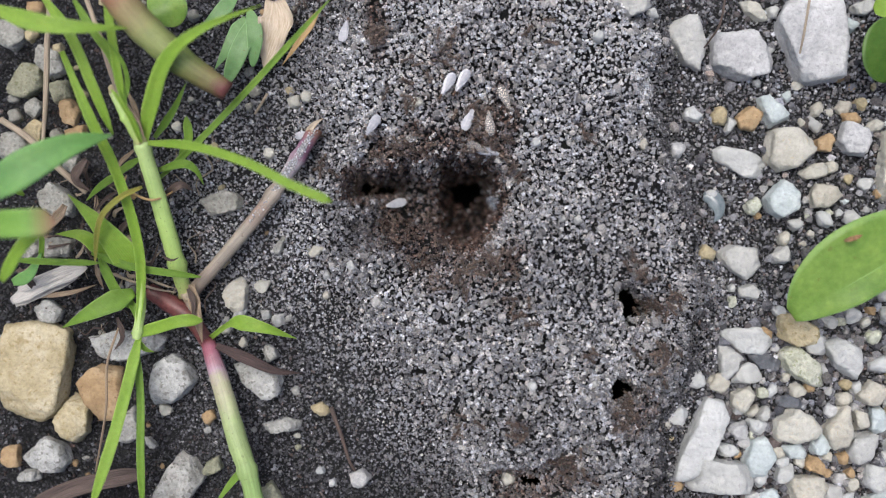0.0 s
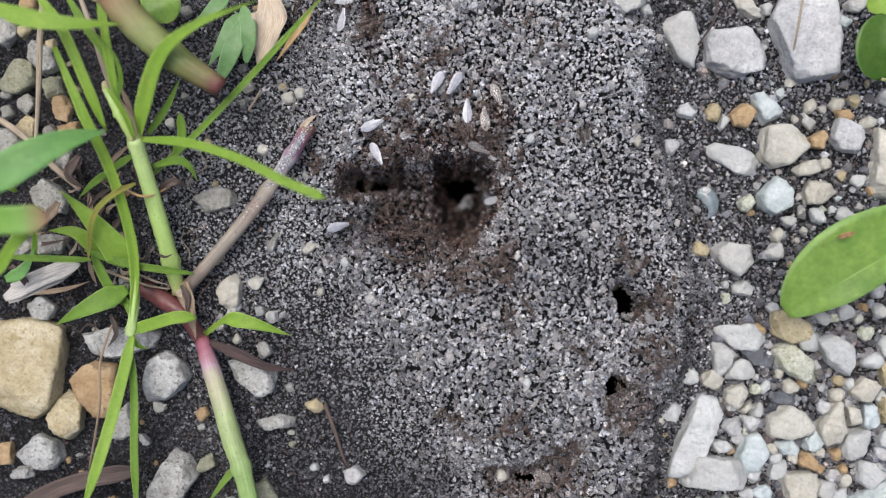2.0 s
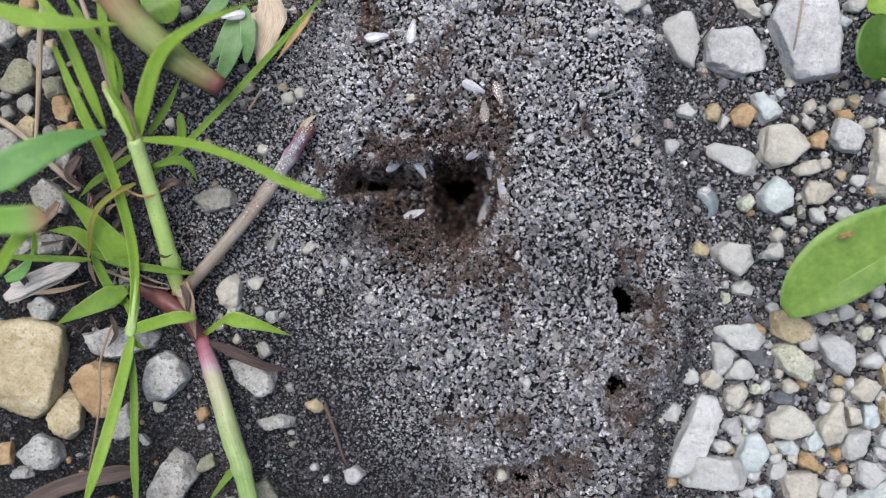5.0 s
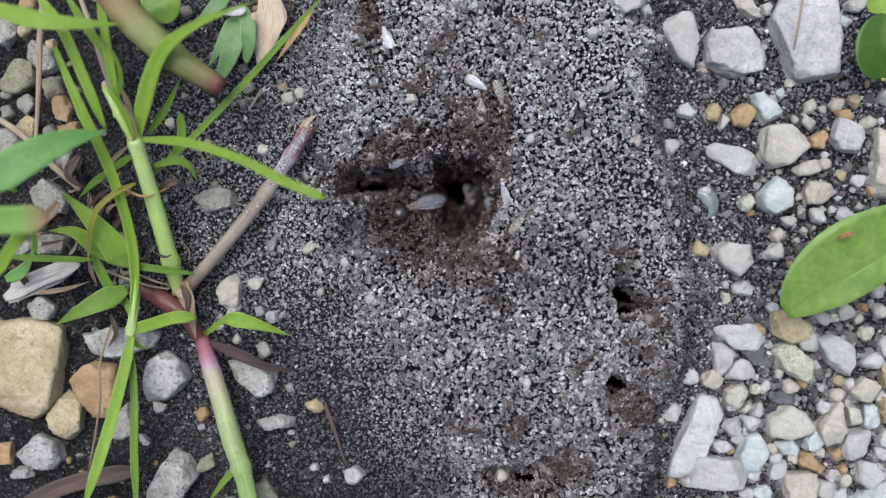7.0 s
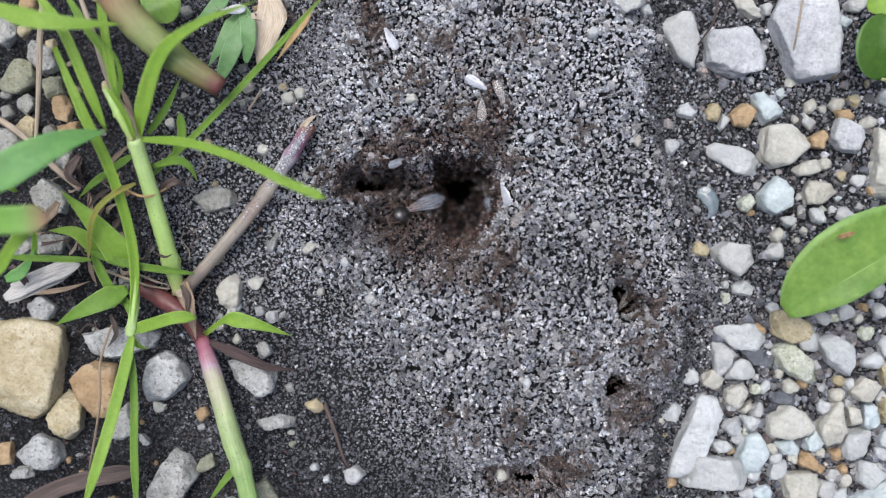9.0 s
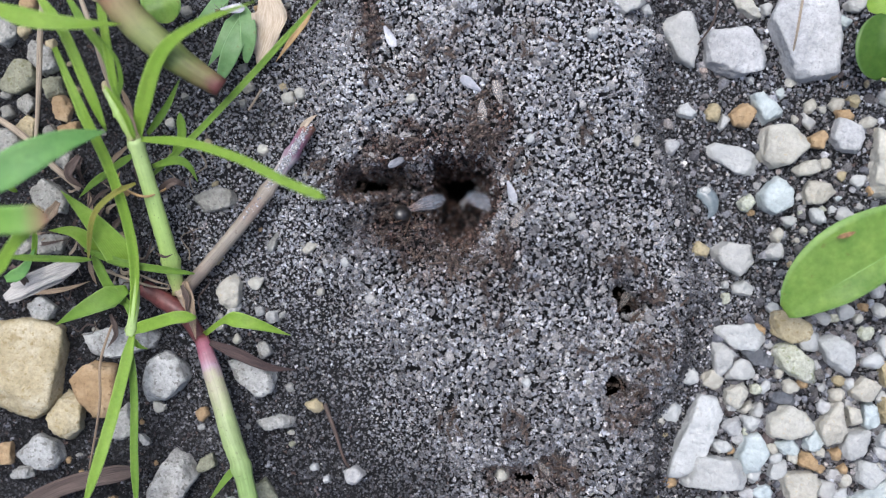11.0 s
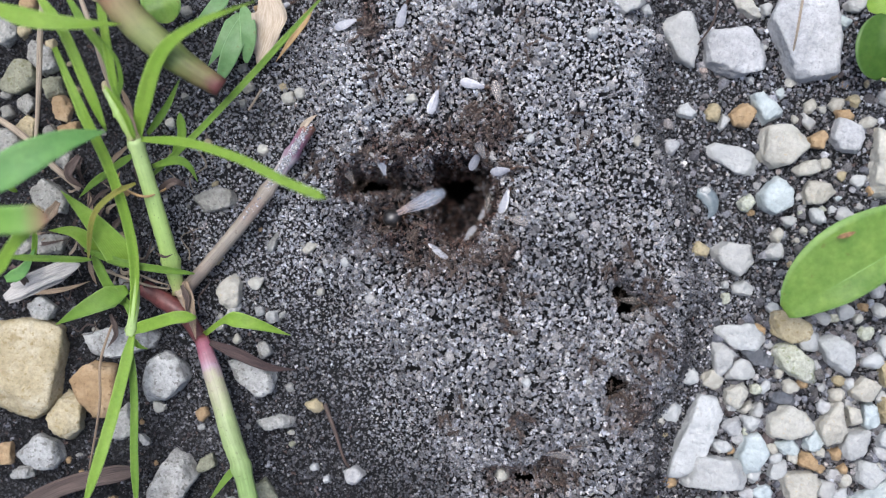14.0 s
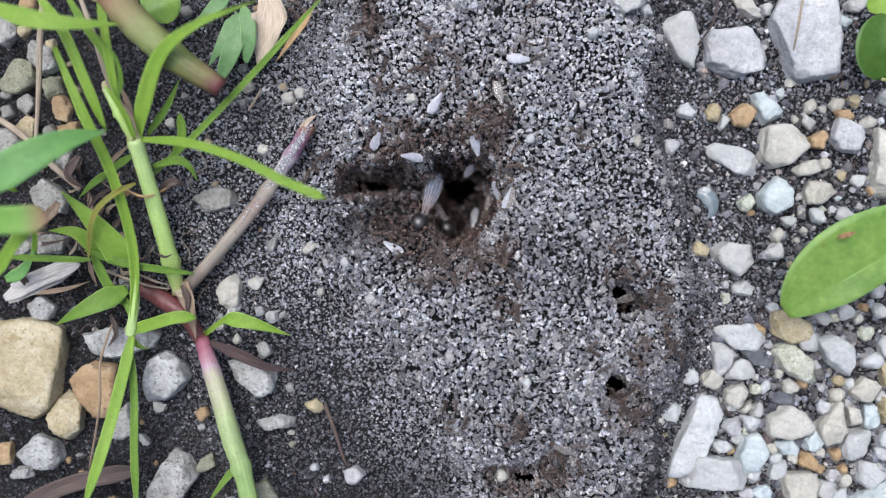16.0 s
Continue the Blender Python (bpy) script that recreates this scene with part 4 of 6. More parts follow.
stone("white", 30.37, 41.61, 3, ((90, 1.68), (13, 3.05), (-66, 2.08), (-121, 2.24), (-158, 2.66)), 71)
stone("white", 35.33, 41.37, 2, ((96, 0.80), (7, 0.91), (-87, 0.85), (-162, 0.90)), 72)
stone("cream", 64.72, 14.41, 3, ((116, 1.19), (97, 1.15), (-39, 1.75), (-79, 1.17), (-129, 2.45)), 73)
stone("white", 46.02, 10.23, 2, ((103, 0.72), (50, 0.91), (-65, 0.84), (-127, 0.80)), 74)
# stones on the western side
stone("tan", -72.59, -20.53, 9, ((91, 7.96), (67, 8.69), (-1, 5.96), (-9, 5.89), (-60, 8.56), (-104, 8.51), (-179, 5.64)), 75)
stone("ochre", -60.54, -24.47, 6, ((133, 4.31), (77, 4.37), (8, 3.43), (-6, 3.25), (-90, 4.92), (-145, 3.39), (-158, 3.38)), 76)
stone("tan", -65.87, -29.20, 6, ((145, 2.77), (61, 3.64), (-6, 2.56), (-48, 3.32), (-126, 3.43), (-160, 3.06)), 77)
stone("white", -70.74, -35.87, 5, ((131, 2.81), (67, 2.78), (15, 3.29), (-47, 3.44), (-104, 2.36), (-135, 3.33)), 78)
stone("white", -48.81, -22.55, 6, ((166, 3.17), (126, 3.81), (59, 3.95), (28, 3.91), (-45, 3.24), (-82, 3.76), (-175, 3.63)), 79)
stone("white", -47.65, -40.54, 7, ((146, 2.66), (151, 2.79), (66, 4.84), (22, 4.86), (-36, 3.20), (-94, 4.23)), 80)
stone("moss", -41.75, -37.82, 3, ((120, 1.05), (18, 1.56), (-64, 1.11), (-151, 1.63)), 81)
stone("white", -56.77, -16.35, 3.5, ((101, 2.54), (82, 2.47), (-26, 5.54), (-73, 2.54), (-107, 3.27), (-153, 5.12)), 82)
stone("grey", -56.18, -30.70, 4, ((137, 2.02), (20, 1.88), (-53, 2.19), (-118, 2.77), (-176, 1.96)), 83)
stone("white", -33.28, -22.31, 4.5, ((103, 3.37), (58, 2.33), (-22, 3.97), (-66, 3.54), (-126, 2.51), (-149, 2.73)), 84)
stone("white", -31.46, -17.76, 3, ((119, 1.36), (13, 1.14), (-72, 1.42), (-164, 1.21)), 85)
stone("cream", -37.43, -7.55, 3.5, ((124, 2.37), (29, 2.27), (-8, 1.76), (-55, 2.71), (-148, 2.05), (166, 2.09)), 86)
stone("white", -39.78, 8.72, 3, ((114, 1.99), (72, 2.14), (-41, 2.77), (-78, 1.76), (-144, 3.10)), 87)
stone("white", -29.34, -30.59, 2.2, ((103, 1.12), (75, 1.62), (-24, 2.65), (-82, 1.12), (-135, 2.35)), 88)
stone("grey", -15.68, -39.80, 3.2, ((117, 1.37), (47, 1.50), (-44, 1.41), (-109, 1.47), (-167, 1.63)), 89)
stone("ochre", -42.41, -29.09, 2.8, ((116, 0.96), (21, 1.16), (-49, 0.99), (-148, 1.08)), 90)
stone("grey", -70.50, -10.51, 3.5, ((122, 1.81), (52, 1.72), (-30, 2.18), (-94, 1.62), (-149, 2.04)), 91)
stone("blue", -69.13, 8.91, 4.5, ((133, 2.97), (54, 2.31), (-2, 3.03), (-90, 2.56), (-128, 2.46), (-164, 3.02)), 92)
stone("moss", -74.46, 30.27, 4.5, ((149, 2.31), (81, 2.90), (11, 2.78), (-57, 2.40), (-111, 3.01), (180, 2.93)), 93)
stone("white", -77.18, 38.63, 4, ((85, 2.50), (21, 2.06), (-45, 2.32), (-115, 2.58), (180, 1.87)), 94)
stone("tan", -73.97, 38.44, 2.5, ((127, 0.97), (36, 1.19), (-47, 1.01), (-135, 1.14)), 95)
stone("ochre", -73.15, 43.23, 2.5, ((90, 0.98), (3, 1.60), (-79, 1.10), (-157, 1.38)), 96)
stone("tan", -69.17, 36.08, 2, ((112, 0.75), (3, 0.75), (-97, 0.80), (-170, 0.91)), 97)
stone("ochre", -67.13, 24.86, 3, ((112, 2.20), (35, 1.43), (-8, 1.63), (-114, 1.82), (-163, 1.35)), 98)
stone("tan", -73.13, 21.01, 3, ((139, 1.55), (58, 2.15), (-7, 1.51), (-77, 1.96), (-151, 1.83)), 99)
stone("blue", -76.83, 18.56, 4, ((94, 2.53), (39, 2.38), (-38, 2.54), (-85, 2.38), (180, 2.22)), 100)
stone("white", -69.38, 20.62, 2.5, ((116, 1.10), (15, 1.16), (-58, 1.24), (-143, 1.14)), 101)
stone("white", -73.39, 25.52, 3, ((121, 1.31), (21, 1.54), (-43, 1.24), (-120, 1.75), (174, 1.39)), 102)
stone("grey", -76.93, 24.33, 2.5, ((70, 1.10), (22, 1.11), (-72, 1.26), (-168, 0.96)), 103)
stone("moss", -68.73, 28.57, 3, ((100, 1.73), (13, 1.58), (-66, 1.78), (-162, 1.48)), 104)
stone("grey", -70.50, 33.66, 3.5, ((67, 2.18), (19, 1.99), (-66, 2.70), (-134, 2.12), (180, 2.06)), 105)
stone("ochre", -65.86, 20.62, 2.8, ((107, 1.48), (11, 1.71), (-79, 1.55), (-160, 1.77)), 106)
stone("blue", -74.09, 0.80, 3, ((108, 1.88), (12, 2.06), (-59, 1.76), (-170, 1.87)), 107)
stone("blue", -69.12, 0.91, 3, ((87, 1.53), (-16, 2.56), (-82, 1.72), (-165, 2.37)), 108)
stone("ochre", -77.27, -36.07, 3, ((100, 1.80), (6, 1.48), (-87, 1.73), (180, 1.52)), 109)
stone("grey", -74.02, -39.39, 2.5, ((98, 0.96), (-5, 1.81), (-87, 1.04), (-159, 1.87)), 110)
stone("white", -45.42, 41.98, 2.2, ((105, 0.85), (20, 1.02), (-69, 0.94), (-143, 0.93)), 111)
stone("white", -66.78, 15.81, 3, ((85, 1.55), (-13, 1.34), (-103, 1.73), (-176, 1.37)), 112)
stone("cream", -27.14, 26.51, 2.2, ((108, 0.87), (9, 1.01), (-78, 0.94), (-157, 1.05)), 113)
stone("cream", -25.02, 27.29, 2, ((99, 0.88), (0, 0.80), (-81, 1.00), (-162, 0.80)), 114)
stone("moss", -31.37, -42.99, 3, ((125, 1.97), (34, 1.52), (-61, 1.74), (-164, 1.50)), 115)
stone("white", -22.72, -38.51, 1.5, ((98, 0.61), (14, 0.72), (-82, 0.60), (-170, 0.73)), 116)
stone("cream", -36.34, -15.93, 1.5, ((135, 0.74), (36, 0.65), (-63, 0.75), (-141, 0.71)), 117)
stone("tan", -22.61, -27.78, 1.6, ((112, 1.14), (43, 1.12), (-42, 1.48), (-112, 0.96), (-145, 1.32)), 118)
stone("tan", -32.79, -20.18, 1.4, ((125, 0.69), (39, 0.48), (-49, 0.63), (-150, 0.47)), 119)
stone("white", -20.54, -40.61, 1.6, ((112, 0.60), (19, 0.63), (-71, 0.61), (-160, 0.64)), 120)
stone("white", -52.80, -33.58, 1.5, ((74, 0.82), (34, 0.70), (-69, 1.16), (-149, 0.61)), 121)
# pale pebbles lying on the heap
stone("white", 24.80, 35.69, 2, ((144, 0.81), (55, 0.87), (-17, 0.91), (-94, 0.83), (-150, 1.02)), 122)
stone("cream", 32.62, 18.22, 1.6, ((128, 0.62), (27, 0.73), (-33, 0.62), (-140, 0.68)), 123)
stone("white", 13.79, -22.04, 1.6, ((118, 0.68), (30, 0.69), (-57, 0.68), (-149, 0.67)), 124)
stone("grey", -12.47, -8.52, 1.6, ((151, 0.84), (37, 0.92), (-35, 0.87), (-146, 0.94)), 125)
stone("white", -30.01, 1.18, 1.5, ((144, 0.57), (45, 2.10), (-20, 0.58), (-96, 1.56), (-146, 1.61)), 126)
stone("cream", -23.41, 0.27, 1.5, ((131, 0.76), (69, 1.09), (-47, 0.74), (-100, 1.07), (-164, 1.35)), 127)
stone("white", 14.50, 18.14, 1.4, ((108, 0.80), (10, 0.59), (-81, 0.79), (-173, 0.61)), 128)
stone("cream", 10.25, -39.46, 2, ((149, 0.93), (72, 1.24), (-19, 1.16), (-66, 0.95), (-127, 1.55)), 129)
stone("white", -16.86, -2.35, 1.4, ((117, 0.83), (28, 0.58), (-67, 0.78), (-158, 0.59)), 130)
stone("white", 24.26, -21.95, 1.2, ((117, 0.46), (16, 0.48), (-79, 0.47), (-160, 0.52)), 131)
stone("white", 21.05, 5.27, 1.2, ((117, 0.61), (21, 0.54), (-72, 0.59), (-166, 0.55)), 132)
stone("white", 18.55, 5.53, 1.2, ((112, 0.50), (15, 0.50), (-75, 0.49), (-169, 0.52)), 133)
stone("white", -21.44, -4.02, 1.2, ((121, 0.51), (24, 0.56), (-76, 0.50), (-160, 0.62)), 134)
stone("cream", -21.60, -7.54, 1.3, ((125, 0.55), (22, 0.58), (-72, 0.56), (-161, 0.64)), 135)
stone("grey", -32.35, -11.02, 1.6, ((101, 0.82), (20, 0.80), (-68, 0.81), (-164, 0.76)), 136)
stone("cream", -5.27, 24.78, 1.4, ((117, 0.57), (11, 0.87), (-78, 0.61), (-151, 1.00)), 137)


def small_pebbles():
    """Loose small gravel between the larger stones."""
    r = random.Random(41)
    kinds = ["white", "white", "cream", "cream", "grey", "blue", "tan", "ochre", "moss"]
    shapes = [stone_mesh("pebble", [(a + r.uniform(-24, 24), r.uniform(0.62, 1.0)) for a in range(0, 360, 72)], r.uniform(1.2, 1.7), 300 + k, 3, 70) for k in range(8)]
    meshes = {}
    made = 0
    for attempt in range(6000):
        if made >= 298:
            break
        east = r.random() < 0.80
        x, y = (r.uniform(38, 88), r.triangular(-50, 46, -46)) if east else (r.uniform(-88, -24), r.uniform(-50, 50))
        if east and x < 54 and y > -18 and r.random() < 0.82:
            continue
        if mound_body(np.float64(x), np.float64(y)) > 1.5:
            continue
        if east and x < 58 and -12 < y < 2 and r.random() < 0.75:
            continue
        packed = x > 47 and y < -12
        size = r.choice((0.9, 1.1, 1.3, 1.6, 1.9, 2.3) if packed else (0.6, 0.7, 0.8, 1.0, 1.2, 1.5, 1.8)) * (1.0 if east else 0.75)
        if any((x - a) ** 2 + (y - b) ** 2 < (c * (0.86 if packed else 0.95) + size * (0.7 if packed else 0.8)) ** 2 for a, b, c, d in PLACED):
            continue
        tone, k = r.choice(kinds), r.randrange(8)
        if east and size > 1.2 and tone in ("tan", "ochre"):
            tone = "white"
        grime = "dirty" if y < 0 else "dim"
        tone = tone if east else {"white": grime, "grey": grime, "blue": grime, "moss": "dusty"}.get(tone, tone)
        if (tone, k) not in meshes:
            meshes[tone, k] = shapes[k].copy()
            meshes[tone, k].materials.append(TONES[tone][0])
        ob = new("pebble", meshes[tone, k])
        ob.location = Vector((x, y, float(soil(np.float64(x), np.float64(y))) + 0.25 * size)) * MM
        ob.rotation_euler = (r.uniform(-0.4, 0.4), r.uniform(-0.4, 0.4), r.uniform(0, 6.28))
        ob.scale = (size, size * r.uniform(0.75, 1.1), size * r.uniform(0.7, 1.0))
        tagged(ob, "small " + TONES[tone][1], "pebble", "small gravel on the soil")
        PLACED.append((x, y, size * 0.8, size))
        made += 1


small_pebbles()


# ---- grass, leaves and dead stalks ----
def grass_plant():
    g = thing("grass_plant", "bright green creeping grass with pinkish runners rooted in soil", "grass", at=(-46, -6, 0))
    inv = Matrix.Translation(-g.location)
    L = []

    def b(*a, **k):
        ob = blade("blade", *a[:3], g, **k)
        L.append(ob)

    def s(name, *a, **k):
        ob = stem(name, *a[:3], g, **k)
        L.append(ob)
    # stems and runners
    s("stem", [V(-46.06, -7.61, 2), V(-46.97, -1.36, 5), V(-48.66, 8.61, 9), V(-50.39, 18.09, 13)], (1.1, 1.5, 1.42, 1.2), STEM, nodes=(0.0, 0.3, 0.97))
    s("stem", [V(-50.21, 17.81, 13), V(-52.11, 21.96, 15), V(-54.12, 25.61, 16)], (1.05, 1.0, 0.45), STEM, nodes=(0.05, 0.5))
    b([V(-50, 17.86, 14.2), V(-50.86, 21.36, 16), V(-52.8, 24.78, 17.2), V(-54.13, 26.16, 17)], 1.0, LIME, kind="point", fold=0.6)
    b([V(-49.45, 18.41, 14.2), V(-49.96, 21.36, 16), V(-51.38, 23.71, 16.6)], 0.4, DRY_SHEATH, kind="point", fold=0.5, label="dry split leaf sheath")
    s("runner", [V(-46.06, -8.01, 2), V(-42.64, -4.62, 3), V(-33.49, 5.74, 4.5), V(-27.56, 13.88, 5), V(-23.04, 21.38, 4)], (1.35, 1.15, 1.2, 1.15, 1.3), RUNNER, nodes=(0.03, 0.62, 0.82), label="tan runner with a purple end and white crust")
    s("stem", [V(-42.17, -15.47, 2.5), V(-39.6, -21.25, 5), V(-36.04, -31.54, 7), V(-34.13, -37.29, 7), V(-32.6, -44.75, 6)], (1.3, 1.6, 1.75, 1.6, 1.6), PINK_STEM, nodes=(0.74,), label="thick stem, pink above and pale green below")
    s("stem", [V(-52.74, -6.64, 1.5), V(-48.33, -9.29, 2), V(-44.74, -11.92, 2.5), V(-41.98, -16.06, 2.5)], (1.4, 1.7, 1.4, 1.2), MAROON, label="dark maroon stalk base")
    s("stem", [V(-45.66, -7.31, 2), V(-44.27, -11.24, 2.4), V(-42.57, -15.67, 2.5)], (1.1, 1.0, 1.1), RUNNER, nodes=(0.5,))
    b([V(-61.77, 32.1, 17), V(-57.38, 21.36, 16), V(-54.47, 14.3, 14), V(-52.16, 4.77, 11), V(-51.5, -3.69, 9), V(-52.91, -14.47, 7)], 1.75, LIME, kind="strap", fold=0.75)
    s("stem", [V(-51.82, -2.75, 8.6), V(-52.05, -8.5, 7.6), V(-53.14, -14.7, 6.6)], (0.55, 0.8, 0.85), STEM, nodes=(0.9,))
    s("broad_stalk", [V(-52.17, 40.79, 21), V(-48.71, 36.02, 19), V(-43.52, 31.11, 17), V(-35.71, 25.96, 15)], (2.6, 2.6, 2.4, 1.6), BROAD_STALK, label="broad green stalk with a russet cut end")
    # blades
    b([V(-49.93, 18, 13), V(-47.88, 23.17, 16), V(-44.15, 30.05, 20), V(-37.9, 34.19, 23), V(-28.47, 37.64, 24)], 2.7, LIME, kind="point", fold=0.35)
    b([V(-49.65, 17.9, 13), V(-40.5, 16.8, 18), V(-31.2, 13.82, 22), V(-23.9, 10.2, 24.5), V(-17.6, 7.6, 25.5)], 1.45, LIME, kind="blunt", fold=0.4)
    b([V(-48.49, 18.86, 12), V(-45.13, 23.16, 13), V(-42.45, 27.42, 15)], 1.3, GREEN, kind="point")
    b([V(-48.66, 13.82, 9), V(-44.12, 14.68, 11), V(-41.97, 13.65, 11), V(-41.09, 11.27, 9)], 1.5, GREEN, kind="point")
    b([V(-45.35, 15.81, 8), V(-43.46, 18.91, 10), V(-43.56, 22.53, 11)], 1.5, GREEN, kind="strap")
    b([V(-49.73, 11.72, 8), V(-41.3, 18.91, 10), V(-31.95, 27.96, 12), V(-19.16, 41.35, 14)], 1.1, GREEN, kind="strap", fold=0.5)
    b([V(-65.34, 41.27, 16), V(-60.42, 34.71, 17), V(-57.38, 27.24, 16), V(-54.65, 19.16, 14)], 1.7, LIME, kind="strap", fold=0.5)
    b([V(-59.88, 40.37, 17), V(-56.82, 35.33, 17), V(-53.76, 30.41, 16), V(-51.93, 22.41, 15)], 1.3, GREEN, kind="strap")
    b([V(-54.39, 40.73, 18), V(-53.41, 32.46, 17), V(-52.66, 24.23, 15)], 1.4, LIME, kind="strap", fold=0.5)
    b([V(-52.47, 24.23, 15), V(-51.59, 27.24, 16), V(-52.16, 30.9, 18), V(-56.25, 35.58, 19)], 0.8, GREEN, kind="point")
    b([V(-70.33, 37.64, 22), V(-63.37, 35.23, 23), V(-56.47, 34.45, 23), V(-49.8, 34.84, 21)], 2.9, LIME, kind="point", fold=0.3)
    b([V(-71.08, 8.23, 24), V(-64.65, 12.78, 24), V(-58.59, 16.43, 22), V(-52.88, 18.54, 19)], 5.6, DEEP, kind="point", fold=0.2)
    b([V(-67.86, 4.08, 28), V(-62.41, 4.22, 29), V(-58.27, 4.59, 28)], 4.2, BROWN_TIP, kind="strap", fold=0.2, label="green blade with a withered brown tip")
    b([V(-69.97, -4.49, 20), V(-65.98, 0.78, 22), V(-61.91, 3.69, 24)], 2.0, LIME, kind="strap")
    b([V(-71.15, -1.3, 12), V(-64.46, -1.58, 12), V(-57.86, -1.78, 11)], 1.1, GREEN, kind="strap", fold=0.5)
    b([V(-59.64, -0.09, 10), V(-52.45, -2.56, 9), V(-42.34, -4.24, 6)], 1.25, GREEN, kind="strap", fold=0.5)
    b([V(-52.97, -2.76, 8), V(-54.47, 0.09, 10), V(-57.96, 4.92, 12), V(-62.39, 9.51, 13)], 5.6, LIME, kind="lance", fold=0.12)
    b([V(-57.37, -0.38, 9), V(-60.67, 2.71, 11), V(-65.25, 3.08, 11)], 2.9, LIME, kind="lance", fold=0.3)
    b([V(-50.53, 10.77, 12), V(-53.55, 8.8, 14), V(-56.76, 5.13, 14), V(-58.7, -1.96, 11)], 0.95, YELLOWED, kind="strap", fold=0.5)
    b([V(-53.82, -6.85, 6), V(-59.44, -9.62, 8), V(-65.76, -12.85, 7)], 4.2, GREEN, kind="lance", fold=0.3)
    b([V(-58.97, -0.86, 8), V(-56.75, -6.13, 7), V(-54.35, -9.8, 5)], 1.7, GREEN, kind="strap")
    b([V(-54.21, -14.18, 6), V(-48.49, -12.48, 8), V(-44.68, -11.45, 9), V(-41.54, -11.53, 8)], 2.1, LIME, kind="strap", fold=0.3)
    b([V(-41.46, -14.83, 3), V(-36.85, -12.06, 6), V(-32.02, -12.65, 7), V(-26.11, -14.85, 5)], 2.7, LIME, kind="spoon", fold=0.35)
    b([V(-52.63, -14.47, 7), V(-53.58, -21.21, 9), V(-55.17, -30.56, 12), V(-58.32, -42.09, 14)], 2.0, LIME, kind="strap", fold=0.35)
    b([V(-53.11, -15.24, 7), V(-52.01, -24.67, 8), V(-51.69, -33.99, 9), V(-51.31, -43.45, 9)], 1.35, GREEN, kind="strap", fold=0.4)
    b([V(-52.86, -15.34, 6), V(-51.99, -16.49, 6), V(-50.66, -17.18, 5)], 1.0, LIME, kind="point")
    b([V(-34.89, -36.81, 7), V(-36.77, -38.96, 8), V(-39.67, -42.98, 9)], 1.3, GREEN, kind="point", fold=0.4)
    b([V(-55.22, -7.67, 5), V(-52.95, -11.48, 6), V(-52.91, -14.28, 7)], 1.3, GREEN, kind="strap")
    b([V(-55.63, 13.43, 8), V(-58.6, 10.98, 9), V(-61.35, 8.67, 8)], 1.3, GREEN, kind="point")
    b([V(-51.65, 15.62, 10), V(-54.47, 13.73, 10), V(-57.18, 11.64, 9)], 1.3, GREEN, kind="point")
    b([V(-67.92, 3.1, 10), V(-68.78, 1.05, 8), V(-69.83, -1.35, 6)], 1.0, GREEN, kind="strap")
    b([V(-73.73, -5.14, 8), V(-70.88, -3.72, 8), V(-69.21, 0.1, 7)], 2.2, DEEP, kind="point")
    b([V(-71.38, 9.56, 9), V(-72.35, 10.84, 11), V(-73.75, 13.1, 12)], 1.0, LIME, kind="strap")
    # withered shreds round the base
    for pts, w, mat in (([V(-44.47, -5.56, 4.2), V(-43.28, -10.58, 5), V(-42.57, -15.68, 4.4)], 2.0, DRY_SHEATH), ([V(-44.95, -6.23, 4.6), V(-43.76, -8.62, 5.4), V(-44.06, -11.74, 5)], 1.1, DARK_STRAW),
                        ([V(-49, 9.26, 6), V(-45.35, 11.34, 8), V(-43.6, 10.51, 6)], 1.5, DARK_STRAW), ([V(-52.64, 8.99, 9), V(-54.37, 10.82, 10), V(-54.15, 12.97, 9)], 1.1, ORANGE),
                        ([V(-56.17, 10.45, 7), V(-58.67, 8.72, 7), V(-61.34, 5.69, 6)], 0.7, DARK_STRAW), ([V(-62.88, 16.11, 4), V(-64.44, 12.75, 4.5), V(-62.09, 10.32, 3)], 1.7, DARK_STRAW),
                        ([V(-64.78, 7.91, 8), V(-66.27, 5.21, 9), V(-68.49, 3.67, 10)], 1.8, DRY_SHEATH), ([V(-59.26, -1.99, 9), V(-59.43, -4.31, 7), V(-59.39, -6.31, 5)], 0.8, DRY_SHEATH),
                        ([V(-57.41, -11.23, 4), V(-56.44, -14.55, 4), V(-58.35, -17.19, 3)], 1.0, DARK_STRAW), ([V(-52.02, -3.59, 5), V(-50.35, -0.87, 6), V(-49.58, 2.03, 6)], 0.5, DARK_STRAW),
                        ([V(-52.05, -4.35, 5.5), V(-49.25, -5.51, 5.5), V(-46.58, -6.31, 5)], 0.45, STRAW), ([V(-48.27, -0.67, 8.4), V(-46.69, -1.33, 8.6), V(-45.54, -0.86, 8)], 0.5, DARK_STRAW),
                        ([V(-71.12, -7.76, 3), V(-65.32, -6.93, 4), V(-61.12, -5.58, 3.5)], 0.9, DRY_SHEATH), ([V(-74.15, -2.81, 5), V(-72.2, -4.95, 5), V(-71.32, -7.27, 3)], 1.6, DARK_STRAW),
                        ([V(-53.59, 17.35, 7), V(-55.98, 14.95, 7), V(-56.71, 12.64, 6)], 0.8, DRY_SHEATH), ([V(-53.77, 26.6, 9), V(-52.45, 23.76, 9), V(-52.2, 21.62, 8)], 0.9, DRY_SHEATH)):
        L.append(blade("withered_shred", pts, w, mat, g, kind="point", fold=0.5, waves=0.25, label="brown withered shred"))
    r = random.Random(19)
